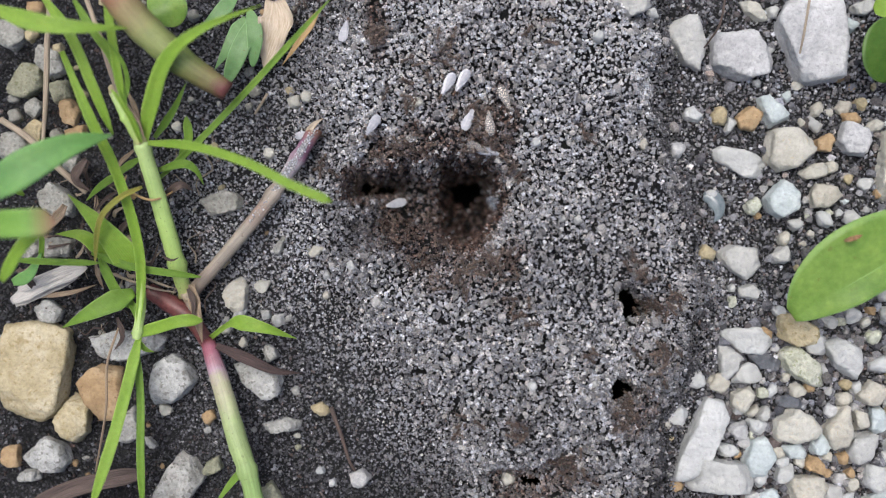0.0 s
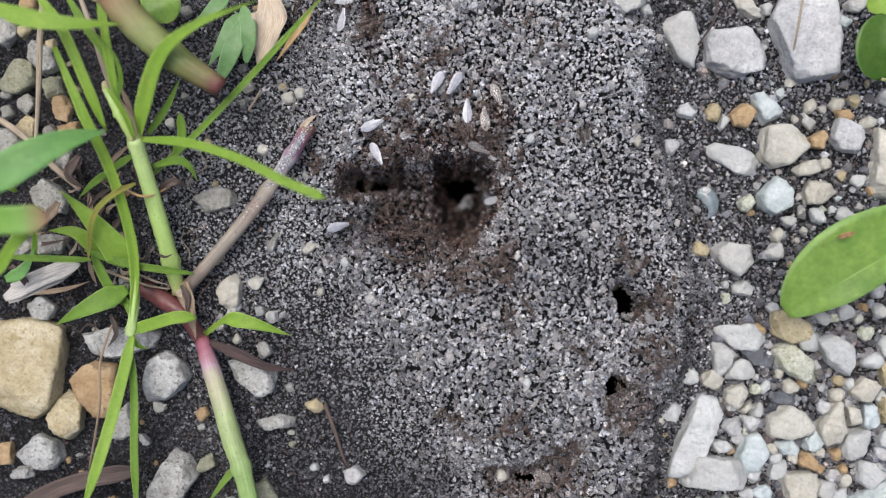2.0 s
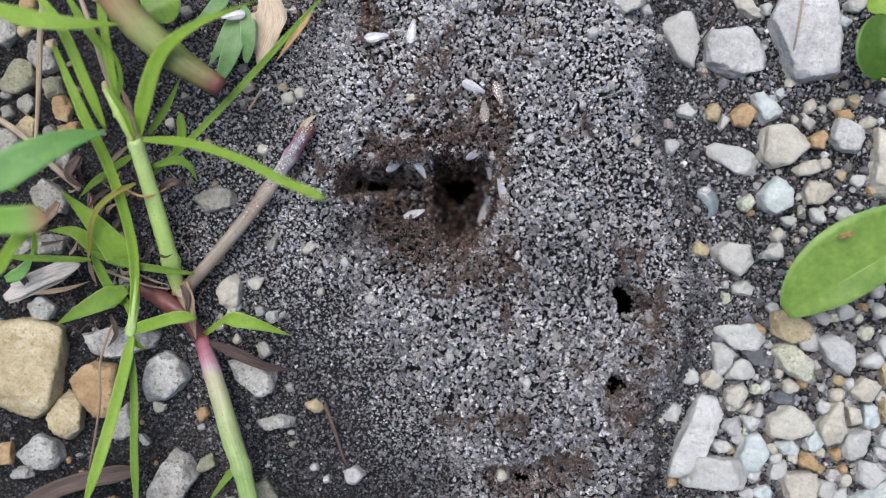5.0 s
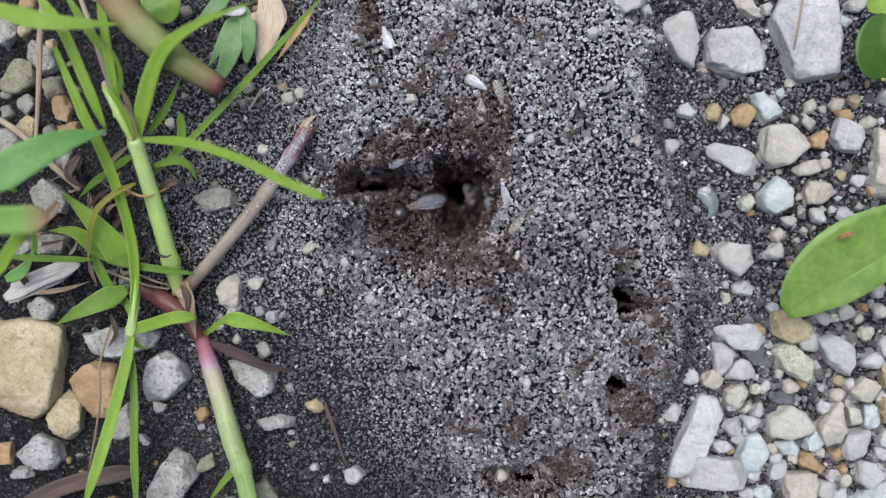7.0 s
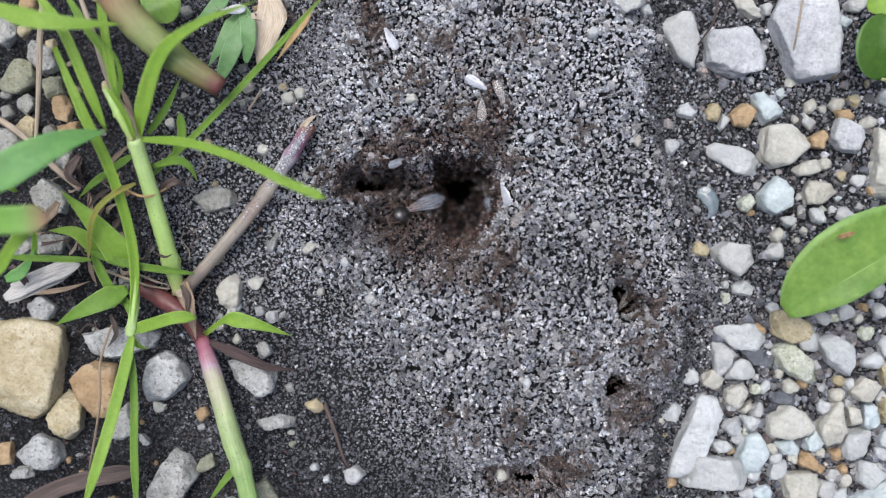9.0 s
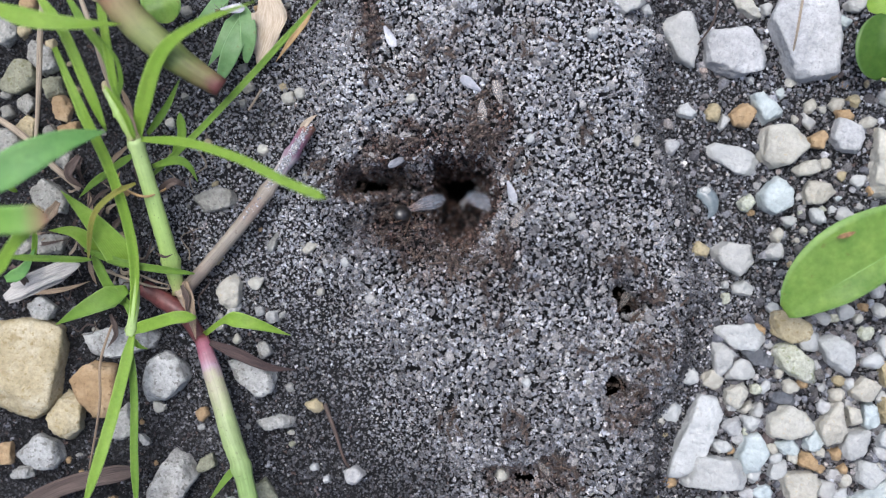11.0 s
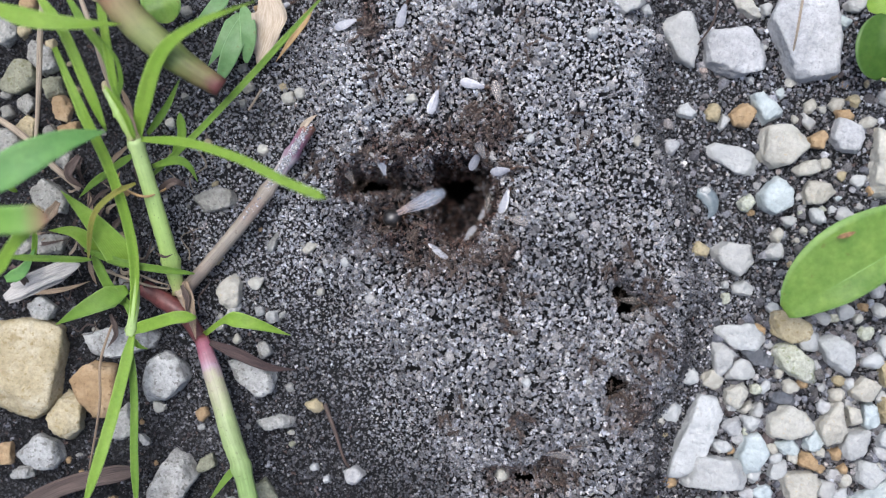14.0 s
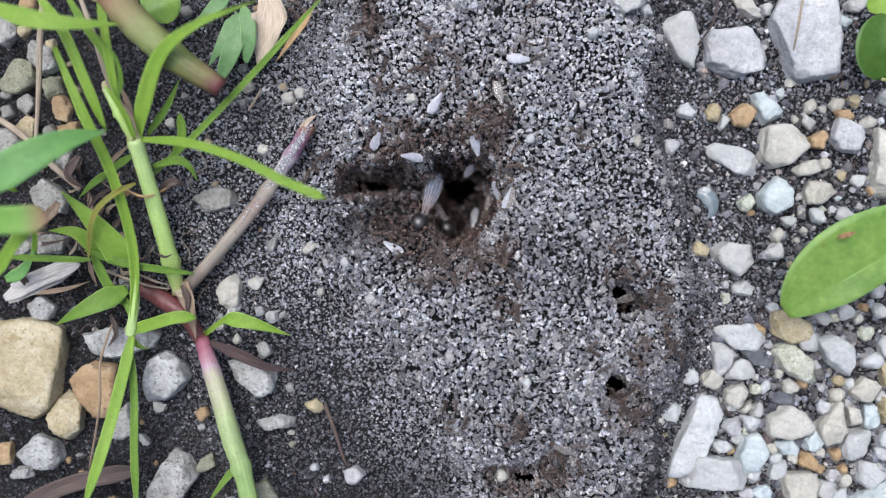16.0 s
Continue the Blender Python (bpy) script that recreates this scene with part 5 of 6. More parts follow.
    for k in range(22):
        x, y, a = r.uniform(-74, -53), r.uniform(-6, 17), r.uniform(0, 6.28)
        z, reach = top(x, y) + r.uniform(1.2, 3.0), r.uniform(1.4, 3.2)
        dx, dy = reach * math.cos(a), reach * math.sin(a)
        L.append(blade("withered_shred", [V(x - dx, y - dy, z - 0.6), V(x + r.uniform(-0.8, 0.8), y + r.uniform(-0.8, 0.8), z + 0.5), V(x + dx, y + dy, z - 0.4)], r.uniform(0.35, 1.1), r.choice((DRY_SHEATH, DARK_STRAW, DARK_STRAW, STRAW)), g, kind="point", fold=0.5, waves=0.3, label="brown withered shred"))
    way = curve_through([V(-33.49, 5.74, 4.5), V(-27.56, 13.88, 5), V(-23.04, 21.38, 4)], 60)
    at, sz = [], []
    for k in range(1500):
        p = way[min(59, int(abs(rng.normal(0.63, 0.12) if k % 8 else rng.uniform(0, 1)) * 60))]
        a = rng.uniform(-0.9, 0.9)
        at.append((p.x + rng.normal(0, 0.15) + 1.2 * math.sin(a) * 0.9, p.y + rng.normal(0, 0.15) + 1.2 * math.sin(a) * 0.6, p.z + 1.14 * math.cos(a)))
        sz.append(rng.uniform(0.08, 0.24))
    crust = grains("crust", np.array(at), np.array(sz), rng.uniform(0.62, 1.0, 1500), np.zeros(1500), CHIPS, g)
    tagged(crust, "white gritty crust on the runner", kind="stuff")
    L.append(crust)
    for ob in L:
        ob.matrix_parent_inverse = inv


grass_plant()


def back_leaves():
    g = thing("weed_plant", "low broad-leaved green weed beside the grass", "weed", at=(-36, 36, 0))
    inv = Matrix.Translation(-g.location)
    for pts, w, mat, k in (
            ([V(-49.61, 44.59, 9), V(-46.94, 41.02, 10), V(-45.63, 37.96, 9)], 6.5, BROADLEAF, "oval"),
            ([V(-35.05, 40.62, 4), V(-37.46, 36.01, 5), V(-40.62, 31.54, 4)], 3.4, WEED, "lance"),
            ([V(-33.49, 40.98, 4.5), V(-35.99, 34.44, 5.5), V(-38.67, 28.9, 4)], 3.2, WEED, "oval"),
            ([V(-34.36, 41.83, 5), V(-33.18, 37.23, 6), V(-33.88, 32.03, 4.5)], 2.8, WEED, "oval"),
            ([V(-37.01, 44.04, 4), V(-39.98, 40.86, 5), V(-42.87, 39.16, 4)], 3.0, WEED, "lance")):
        blade("leaf", pts, w, mat, g, kind=k, fold=0.15, across=9).matrix_parent_inverse = inv


back_leaves()


def broadleaf_plant():
    g = thing("broadleaf_weed", "glossy light green oval leaf with a brown spot", "leaf", "broad leaves over the gravel", at=(82, -6, 0))
    inv = Matrix.Translation(-g.location)
    leaf = blade("leaf", [V(57.2, -10.82, 10), V(64.23, -5.91, 13), V(72.26, -1.01, 14), V(85.63, 5.7, 11)], 12.6, BROADLEAF, g, kind="oval", fold=0.10, skew=-0.42, across=13, waves=0.03)
    rib = stem("midrib", [V(57.42, -10.73, 9.9), V(64.27, -5.91, 12.9), V(72.3, -1.01, 13.9), V(85.68, 5.71, 10.9)], (0.04, 0.08, 0.13, 0.20), LEAF_RIB, g)
    spot = blade("brown_spot", [V(63.08, 1.81, 16), V(64.31, 2.17, 16.3), V(65.9, 2.72, 16.4)], 0.8, BLEMISH, g, kind="oval", fold=0.05, label="rusty brown blemish", waves=0.2)
    stalk = stem("leaf_stalk", [V(85.63, 5.7, 11), V(94.14, 9.74, 6), V(102.23, 12.17, -1)], (0.4, 0.6, 0.7), STEM, g)
    for ob in (leaf, rib, spot, stalk):
        ob.matrix_parent_inverse = inv
    h = thing("broadleaf_weed", "rounded dark green leaf over pale stones", "leaf", "broad leaves over the gravel", at=(84, 34, 0))
    inv = Matrix.Translation(-h.location)
    for ob in (blade("leaf", [V(73.92, 28.67, 8), V(72.63, 33.49, 10), V(73.47, 39.13, 10)], 8.4, DARK_LEAF, h, kind="oval", fold=0.12, across=11),
               blade("leaf", [V(71.99, 40.84, 7), V(74.4, 41.82, 8), V(79.18, 43.71, 7)], 4.5, LIME, h, kind="oval", fold=0.12, across=9),
               stem("leaf_stalk", [V(73.92, 28.67, 8), V(79.19, 28.24, 5), V(86.13, 29.28, -1)], (0.3, 0.45, 0.5), STEM, h)):
        ob.matrix_parent_inverse = inv


broadleaf_plant()


def loose(name, label, category, build):
    """A loose thing of one or more parts on the ground."""
    ob = build()
    ob.name = name
    return tagged(ob, label, category)


loose("straw", "pale dry straw lying over the stones", "straw", lambda: stem("straw", [V(-68.29, 44.47, 6), V(-68.35, 36.52, 7), V(-68.75, 27.98, 6.5), V(-69.97, 17.76, 5)], (0.35, 0.5, 0.48, 0.3), STRAW, None))
loose("straw", "pale dry straw lying over the stones", "straw", lambda: stem("straw", [V(-77.25, 22.9, 5), V(-72.2, 19.51, 5), V(-67.56, 14.7, 4.5), V(-63.07, 10.41, 3)], (0.55, 0.6, 0.6, 0.5), STRAW, None))
loose("straw", "pale dry straw lying over the stones", "straw", lambda: stem("straw", [V(-62.5, 43.77, 5), V(-59.7, 36.75, 6), V(-57.16, 28.24, 5), V(-53.93, 22.2, 3)], (0.4, 0.5, 0.45, 0.3), STRAW, None))
loose("straw", "short dry straw on crumbly soil", "straw", lambda: stem("straw", [V(-31.63, 27.61, 3), V(-34.1, 24.29, 1.5)], (0.25, 0.2), STRAW, None))
loose("twig", "thin brown curved twig on damp soil", "twig", lambda: stem("twig", [V(-56.52, -12.92, 6), V(-58.09, -19.08, 7), V(-58.28, -26.74, 7), V(-61.5, -38.21, 3)], (0.18, 0.24, 0.22, 0.15), DRY_SHEATH, None))
loose("dead_stalk", "dark brown flattened dead stalk on the soil", "stalk", lambda: blade("dead_stalk", [V(-75.05, -45.58, 3), V(-65.81, -41.11, 4), V(-58.31, -39.04, 4.5), V(-52.14, -38.18, 4)], 3.0, DARK_STRAW, None, kind="strap", fold=0.3))
loose("dead_stalk", "dark brown withered stalk beside the grass stem", "stalk", lambda: blade("dead_stalk", [V(-40.23, -16.11, 4), V(-34.84, -18.15, 5), V(-30.17, -20.41, 4), V(-25.52, -21.09, 2.5)], 2.0, DARK_HUSK, None, kind="point", fold=0.4))
loose("twig", "thin grey-brown twig on dark soil", "twig", lambda: stem("twig", [V(-20.76, -27.21, 1.2), V(-18.72, -32.59, 1.6), V(-17.28, -37.14, 1.2), V(-15.33, -39.92, 0.8)], (0.4, 0.35, 0.25, 0.12), DARK_STRAW, None))
loose("twig", "thin dry rootlet on dark soil", "twig", lambda: stem("twig", [V(-61.3, -2.85, 3), V(-55.56, -4.78, 4), V(-51.32, -6.27, 3.5), V(-47.55, -6.97, 3)], (0.2, 0.25, 0.22, 0.15), STRAW, None))
loose("twig", "thin brown rootlet on dark soil", "twig", lambda: stem("twig", [V(-56.33, 12.64, 6), V(-52.87, 9.97, 10), V(-48.8, 8.69, 11), V(-46, 11.26, 5)], (0.2, 0.22, 0.2, 0.15), ORANGE, None))
loose("dry_grass", "orange-brown dry grass blade", "dry grass", lambda: blade("dry_grass", [V(-22.1, 40.58, 8), V(-25.12, 36.33, 7), V(-28.9, 32.32, 4)], 1.7, ORANGE, None, kind="lance", fold=0.35))
loose("dead_leaf", "torn tan dead leaf lying on the weed", "dead leaf", lambda: blade("dead_leaf", [V(-30.26, 43.72, 3), V(-29.77, 39.4, 4.6), V(-31.01, 35.21, 4.2), V(-32.36, 32.16, 2.8)], 5.8, DEAD_LEAF, None, kind="point", fold=0.35, across=9, waves=0.40))
loose("dry_husk", "small tan husk at the end of the runner", "husk", lambda: blade("dry_husk", [V(-24.53, 20.35, 4.5), V(-23.12, 21.87, 5.5), V(-21.54, 23.1, 5)], 1.3, DEAD_LEAF, None, kind="lance", fold=0.5))
loose("twig", "dark thin twig between stones", "twig", lambda: stem("twig", [V(47.36, 43.28, 5), V(46.1, 38.68, 6), V(44.04, 35.25, 4)], (0.2, 0.2, 0.12), DARK_STRAW, None))
loose("straw", "thin pale root across the grey stone", "straw", lambda: stem("straw", [V(60.63, 42.86, 8.4), V(59.6, 37.11, 8.6), V(59.43, 33.65, 7)], (0.22, 0.22, 0.14), STRAW, None))


SHELL = wing_material("blue_grey_shell", (0.12, 0.15, 0.17), (0.21, 0.25, 0.27), 0.8)
loose("shell_fragment", "dull blue-grey curved shell fragment on dark soil", "shell", lambda: blade("shell_fragment", [V(44.6, 9.9, 1.3), V(46.1, 9.5, 1.8), V(47.1, 8.2, 2.0), V(47.2, 6.6, 1.8), V(46.4, 5.2, 1.3)], 3.0, SHELL, None, kind="point", fold=-0.35))


def rootlets():
    """Dry fibres caught between the grass and the stones."""
    r = random.Random(12)
    for k in range(48):
        x, y = r.uniform(-75, -42), r.uniform(-14, 20)
        a, n = r.uniform(0, 6.28), r.uniform(3, 8)
        h = r.uniform(1.0, 4.0)
        pts = [V(x + math.cos(a + 0.5 * r.uniform(-1, 1)) * n * q, y + math.sin(a + 0.5 * r.uniform(-1, 1)) * n * q, h * (1 - 0.6 * q) + 0.4) for q in (0, 0.35, 0.7, 1.0)]
        w = r.uniform(0.06, 0.17)
        loose("rootlet", "thin dry brown rootlet tangled beside the grass", "rootlet", lambda: stem("rootlet", pts, (w, w, w * 0.8, w * 0.5), r.choice((STRAW, STRAW, DARK_STRAW, DARK_STRAW)), None, sides=6))["group"] = "dry rootlets"


rootlets()


def wood_chip():
    """Weathered splinter: three overlapping slivers of one grain."""
    w = thing("wood_chip", "weathered grey wood splinter on the soil", "wood", at=(-68, -5, 0))
    inv = Matrix.Translation(-w.location)
    for pts, wd in (([V(-76, -8.52, 3.5), V(-69.51, -5.26, 4.5), V(-62.61, -2.63, 4.2)], 2.6), ([V(-74.6, -6.54, 4), V(-68.98, -4.28, 4.6), V(-63.37, -2.05, 4)], 2.0), ([V(-75.64, -9.25, 2.8), V(-70.46, -6.96, 3.4), V(-64.66, -4.42, 3.2)], 1.3)):
        blade("sliver", pts, wd, GREY_WOOD, w, kind="strap", fold=0.12).matrix_parent_inverse = inv


wood_chip()


# ---- ants ----
def ant_legs(scale, spread_y, gait=0.0):
    """Six legs, each a bent pair of thin rods: list of (bmesh)."""
    out = []
    for sgn in (1, -1):
        for k, (x0, x1, x2) in enumerate(((0.28, 0.55, 0.85), (0.08, 0.05, 0.02), (-0.10, -0.45, -0.80))):
            bm = bmesh.new()
            swing = gait * (1 if (k % 2) == (sgn > 0) else -1)
            wide = spread_y * (1 + 0.5 * swing)
            a, b, c = V(x0, sgn * 0.12, 0.02) * scale, V(x1 + 0.5 * swing, sgn * wide * 0.55, 0.24) * scale, V(x2 + swing, sgn * wide, -0.24) * scale
            for p, q, r in ((a, b, 0.045), (b, c, 0.032)):
                d = q - p
                m = Matrix.Translation((p + q) / 2) @ d.to_track_quat("Z", "Y").to_matrix().to_4x4()
                bmesh.ops.create_cone(bm, cap_ends=True, segments=5, radius1=r * scale, radius2=r * scale * 0.7, depth=d.length, matrix=m)
            out.append(bm)
    return out


def feelers(scale, head_x):
    out = []
    for sgn in (1, -1):
        bm = bmesh.new()
        a, b, c = V(head_x, sgn * 0.10, 0.08) * scale, V(head_x + 0.22, sgn * 0.34, 0.12) * scale, V(head_x + 0.55, sgn * 0.22, -0.02) * scale
        for p, q, r in ((a, b, 0.03), (b, c, 0.035)):
            d = q - p
            m = Matrix.Translation((p + q) / 2) @ d.to_track_quat("Z", "Y").to_matrix().to_4x4()
            bmesh.ops.create_cone(bm, cap_ends=True, segments=5, radius1=r * scale, radius2=r * scale, depth=d.length, matrix=m)
        out.append(bm)
    return out


def wing_edge(f, width, slim):
    """Breadth of a wing at f along it."""
    return width * (0.16 + 0.84 * math.sin(math.pi * min(1, f * 0.62 + 0.02)) ** slim) * math.sqrt(max(0.004, 1 - max(0, (f - 0.66) / 0.345) ** 2))


def wing_mesh(length, width, sgn, splay, slim=1.3):
    """A thin film lying back over the body: narrow at its root, rounded at its end, gently pleated."""
    bm = bmesh.new()
    n, m = 20, 9
    for lift in (0.0, 0.025):
        rows = []
        for i in range(n):
            f = i / (n - 1)
            w = wing_edge(f, width, slim)
            rows.append([bm.verts.new((-length * f, sgn * ((j / (m - 1) - 0.5) * w + splay * f),
                                       lift + 0.07 * width * math.sin(3.14 * j / (m - 1)) + 0.012 * width * math.sin(1.8 * j + 2 * f) - 0.05 * width * f * f)) for j in range(m)])
        for i in range(n - 1):
            for j in range(m - 1):
                q = (rows[i][j], rows[i + 1][j], rows[i + 1][j + 1], rows[i][j + 1])
                bm.faces.new(q if (lift > 0) == (sgn < 0) else q[::-1])
    return bm


def wing_vein(length, width, sgn, splay, slim, start, end, reach, thick):
    """One raised vein on a wing, from the root out to where it fades."""
    bm = bmesh.new()
    rings = []
    for i in range(14):
        f = 0.02 + (reach - 0.02) * i / 13
        s = start + (end - start) * (i / 13) ** 1.3
        w = wing_edge(f, width, slim)
        c = V(-length * f, sgn * ((s - 0.5) * w * 0.96 + splay * f), 0.03 + 0.07 * width * math.sin(3.14 * s) - 0.05 * width * f * f)
        k = thick * (1 - 0.6 * i / 13)
        rings.append([bm.verts.new(c + V(0, dy * k, dz * k)) for dy, dz in ((1, 0), (0, 1), (-1, 0), (0, -0.6))])
    for p, q in zip(rings, rings[1:]):
        for j in range(4):
            bm.faces.new((p[j], p[(j + 1) % 4], q[(j + 1) % 4], q[j]))
    bmesh.ops.recalc_face_normals(bm, faces=bm.faces)
    return bm


def ant(name, label, scale, shell, leg_mat, group, wings=None, big_head=1.0, fat=1.0, film=None, root=0.14, slim=1.3, spread=0.85, gait=0.12):
    """An ant that looks along +x: head, waist, abdomen, legs, feelers, and wings on those that have them."""
    a = thing(name, label, "ant", group)
    s = scale
    bm = bmesh.new()
    ball(bm, (0.62 * s, 0, 0.05 * s), (0.24 * s * big_head, 0.22 * s * big_head, 0.18 * s * big_head))
    for sgn in (1, -1):
        ball(bm, (0.84 * s, sgn * 0.07 * s, 0.0), (0.10 * s, 0.04 * s, 0.04 * s), 6, 5)
        ball(bm, (0.66 * s, sgn * 0.18 * s * big_head, 0.10 * s), (0.06 * s, 0.05 * s, 0.06 * s), 6, 5)
    part("head", bm, shell, a)
    bm = bmesh.new()
    ball(bm, (0.22 * s, 0, 0.08 * s), (0.24 * s, 0.16 * s * fat, 0.18 * s * fat))
    ball(bm, (-0.08 * s, 0, 0.02 * s), (0.18 * s, 0.12 * s * fat, 0.13 * s * fat))
    ball(bm, (-0.30 * s, 0, 0.0), (0.09 * s, 0.07 * s, 0.11 * s), 8, 6)
    part("thorax", bm, shell, a)
    bm = bmesh.new()
    ball(bm, (-0.68 * s, 0, 0.03 * s), (0.36 * s * fat, 0.24 * s * fat, 0.21 * s * fat), 12, 8)
    part("abdomen", bm, shell, a)
    for bm in ant_legs(s, spread, gait):
        part("leg", bm, leg_mat, a)
    for bm in feelers(s, 0.78):
        part("antenna", bm, leg_mat, a)
    if wings:
        length, width = wings
        for sgn in (1, -1):
            w = part("forewing", wing_mesh(length, width, sgn, width * 0.04, slim), film or WING, a, "milky translucent wing" if film is None else "greyish translucent wing")
            w.location = Vector((root * s, sgn * width * 0.09, 0.34 * s + (0.05 if sgn > 0 else 0))) * MM
            w.rotation_euler = (sgn * -0.14, -0.05, 0)
            if length > 6:
                for start, end, reach in ((0.98, 0.99, 0.86), (0.66, 0.80, 0.90), (0.5, 0.45, 0.82), (0.3, 0.16, 0.6)):
                    part("vein", wing_vein(length, width, sgn, width * 0.04, slim, start, end, reach, 0.075), VEIN, w)
            w = part("hindwing", wing_mesh(length * 0.72, width * 0.7, sgn, width * 0.16, slim), film or WING, a, "milky translucent wing" if film is None else "greyish translucent wing")
            w.location = Vector((root * s - 0.14 * s, sgn * width * 0.12, 0.28 * s)) * MM
            w.rotation_euler = (sgn * -0.16, -0.03, 0)
    return a


def on_ground(x, y, turn, lift, reach=1.2, lean=0.7):
    """The pose of an ant standing on the ground at a place, leaning with it."""
    e = reach
    n, s, w, o = top(x, y + e), top(x, y - e), top(x - e, y), top(x + e, y)
    z = max(top(x, y), (n + s + w + o) / 4)
    sx, sy = max(-1, min(1, (o - w) / (2 * e))), max(-1, min(1, (n - s) / (2 * e)))
    up = Vector((-sx * lean, -sy * lean, 1)).normalized()
    ahead = Vector((math.cos(radians(turn)), math.sin(radians(turn)), 0))
    ahead = (ahead - up * ahead.dot(up)).normalized()
    side = up.cross(ahead)
    m = Matrix((ahead, side, up)).transposed().to_4x4()
    return Matrix.Translation(Vector((x, y, z + lift)) * MM) @ m


def crawl(who, rows, lift, reach=1.2, lean=0.7, rear=None, ahead=0.0):
    """Keys an ant's way: rows of seconds, place, turn and how far down its tunnel it is; rear: how steeply it hangs back, in degrees, at a time."""
    neck = Matrix.Translation((2.0 * MM, 0, 0))
    walk(who, [(r[0], on_ground(r[1], r[2], r[3], lift - (r[4] if len(r) > 4 else 0), reach, lean)
                @ Matrix.Translation((ahead * MM, 0, 0)) @ (neck @ Matrix.Rotation(-radians(rear(r[0])), 4, "Y") @ neck.inverted() if rear else Matrix())) for r in rows])


MALE = "small winged ant with folded milky white wings"
ALATES = "winged ants round the nest mouth"
winged = ant("winged_ant", MALE, 1.35, BROWN_ANT, RUST_LEG, ALATES, (4.1, 1.4))
dull = ant("winged_ant", "small winged ant with dull greyish folded wings", 1.35, BROWN_ANT, RUST_LEG, ALATES, (4.1, 1.4), 1.0, 1.0, DULL_WING)
GREYISH = (4, 10, 18, 19, 14, 15, 21)
flock = [winged if k == 0 else dull if k == 4 else copy_thing(dull if k in GREYISH else winged, Matrix()) for k in range(22)]
queen = ant("queen_ant", "large black winged queen ant with long whitish wings", 3.3, BLACK_ANT, BROWN_ANT, "queen ants in the nest mouth", (9.5, 2.6), 2.3, 1.1, QUEEN_WING, 0.34, 1.7)
queens = [queen, copy_thing(queen, Matrix())]
CROWD = "worker ants on the heap"
castes = [ant("worker_ant", "tiny rust-brown worker ant on soil crumbs", 1.28, RUST, RUST_LEG, CROWD, spread=0.62, gait=0.22),
          ant("worker_ant", "tiny dark brown worker ant on soil crumbs", 1.38, DARK_RUST, RUST_LEG, CROWD, spread=0.55, gait=-0.26, fat=1.1),
          ant("worker_ant", "tiny pale amber worker ant on soil crumbs", 1.15, AMBER, RUST_LEG, CROWD, spread=0.68, gait=0.15)]
workers = castes + [copy_thing(castes[k % 3], Matrix()) for k in range(sum(round(c[3] * 1.7) for c in CROWDS) - 3)]

black_ant = ant("black_ant", "small shiny black ant on a dead leaf", 1.55, BLACK_ANT, BLACK_ANT, "")


def worker_ways():
    r = random.Random(5)
    team = iter(workers)
    for cx, cy, reach, count in CROWDS:
        for k in range(round(count * 1.7)):
            who = next(team)
            x, y, turn = cx + r.gauss(0, reach * 0.55), cy + r.gauss(0, reach * 0.55), r.uniform(0, 360)
            t, rows = 0.0, []
            while True:
                rows.append((min(t, 16.0), x, y, turn))
                if t >= 16:
                    break
                pause = r.random() < 0.3
                t += r.uniform(0.5, 1.5)
                if not pause:
                    swing = r.uniform(-60, 60)
                    back = math.degrees(math.atan2(cy - y, cx - x))
                    if math.hypot(x - cx, y - cy) > reach:
                        swing = max(-75, min(75, (back - turn + 180) % 360 - 180))
                    turn += swing
                    step = r.uniform(0.6, 2.2)
                    x, y = x + step * math.cos(radians(turn)), y + step * math.sin(radians(turn))
            crawl(who, rows, 0.9)


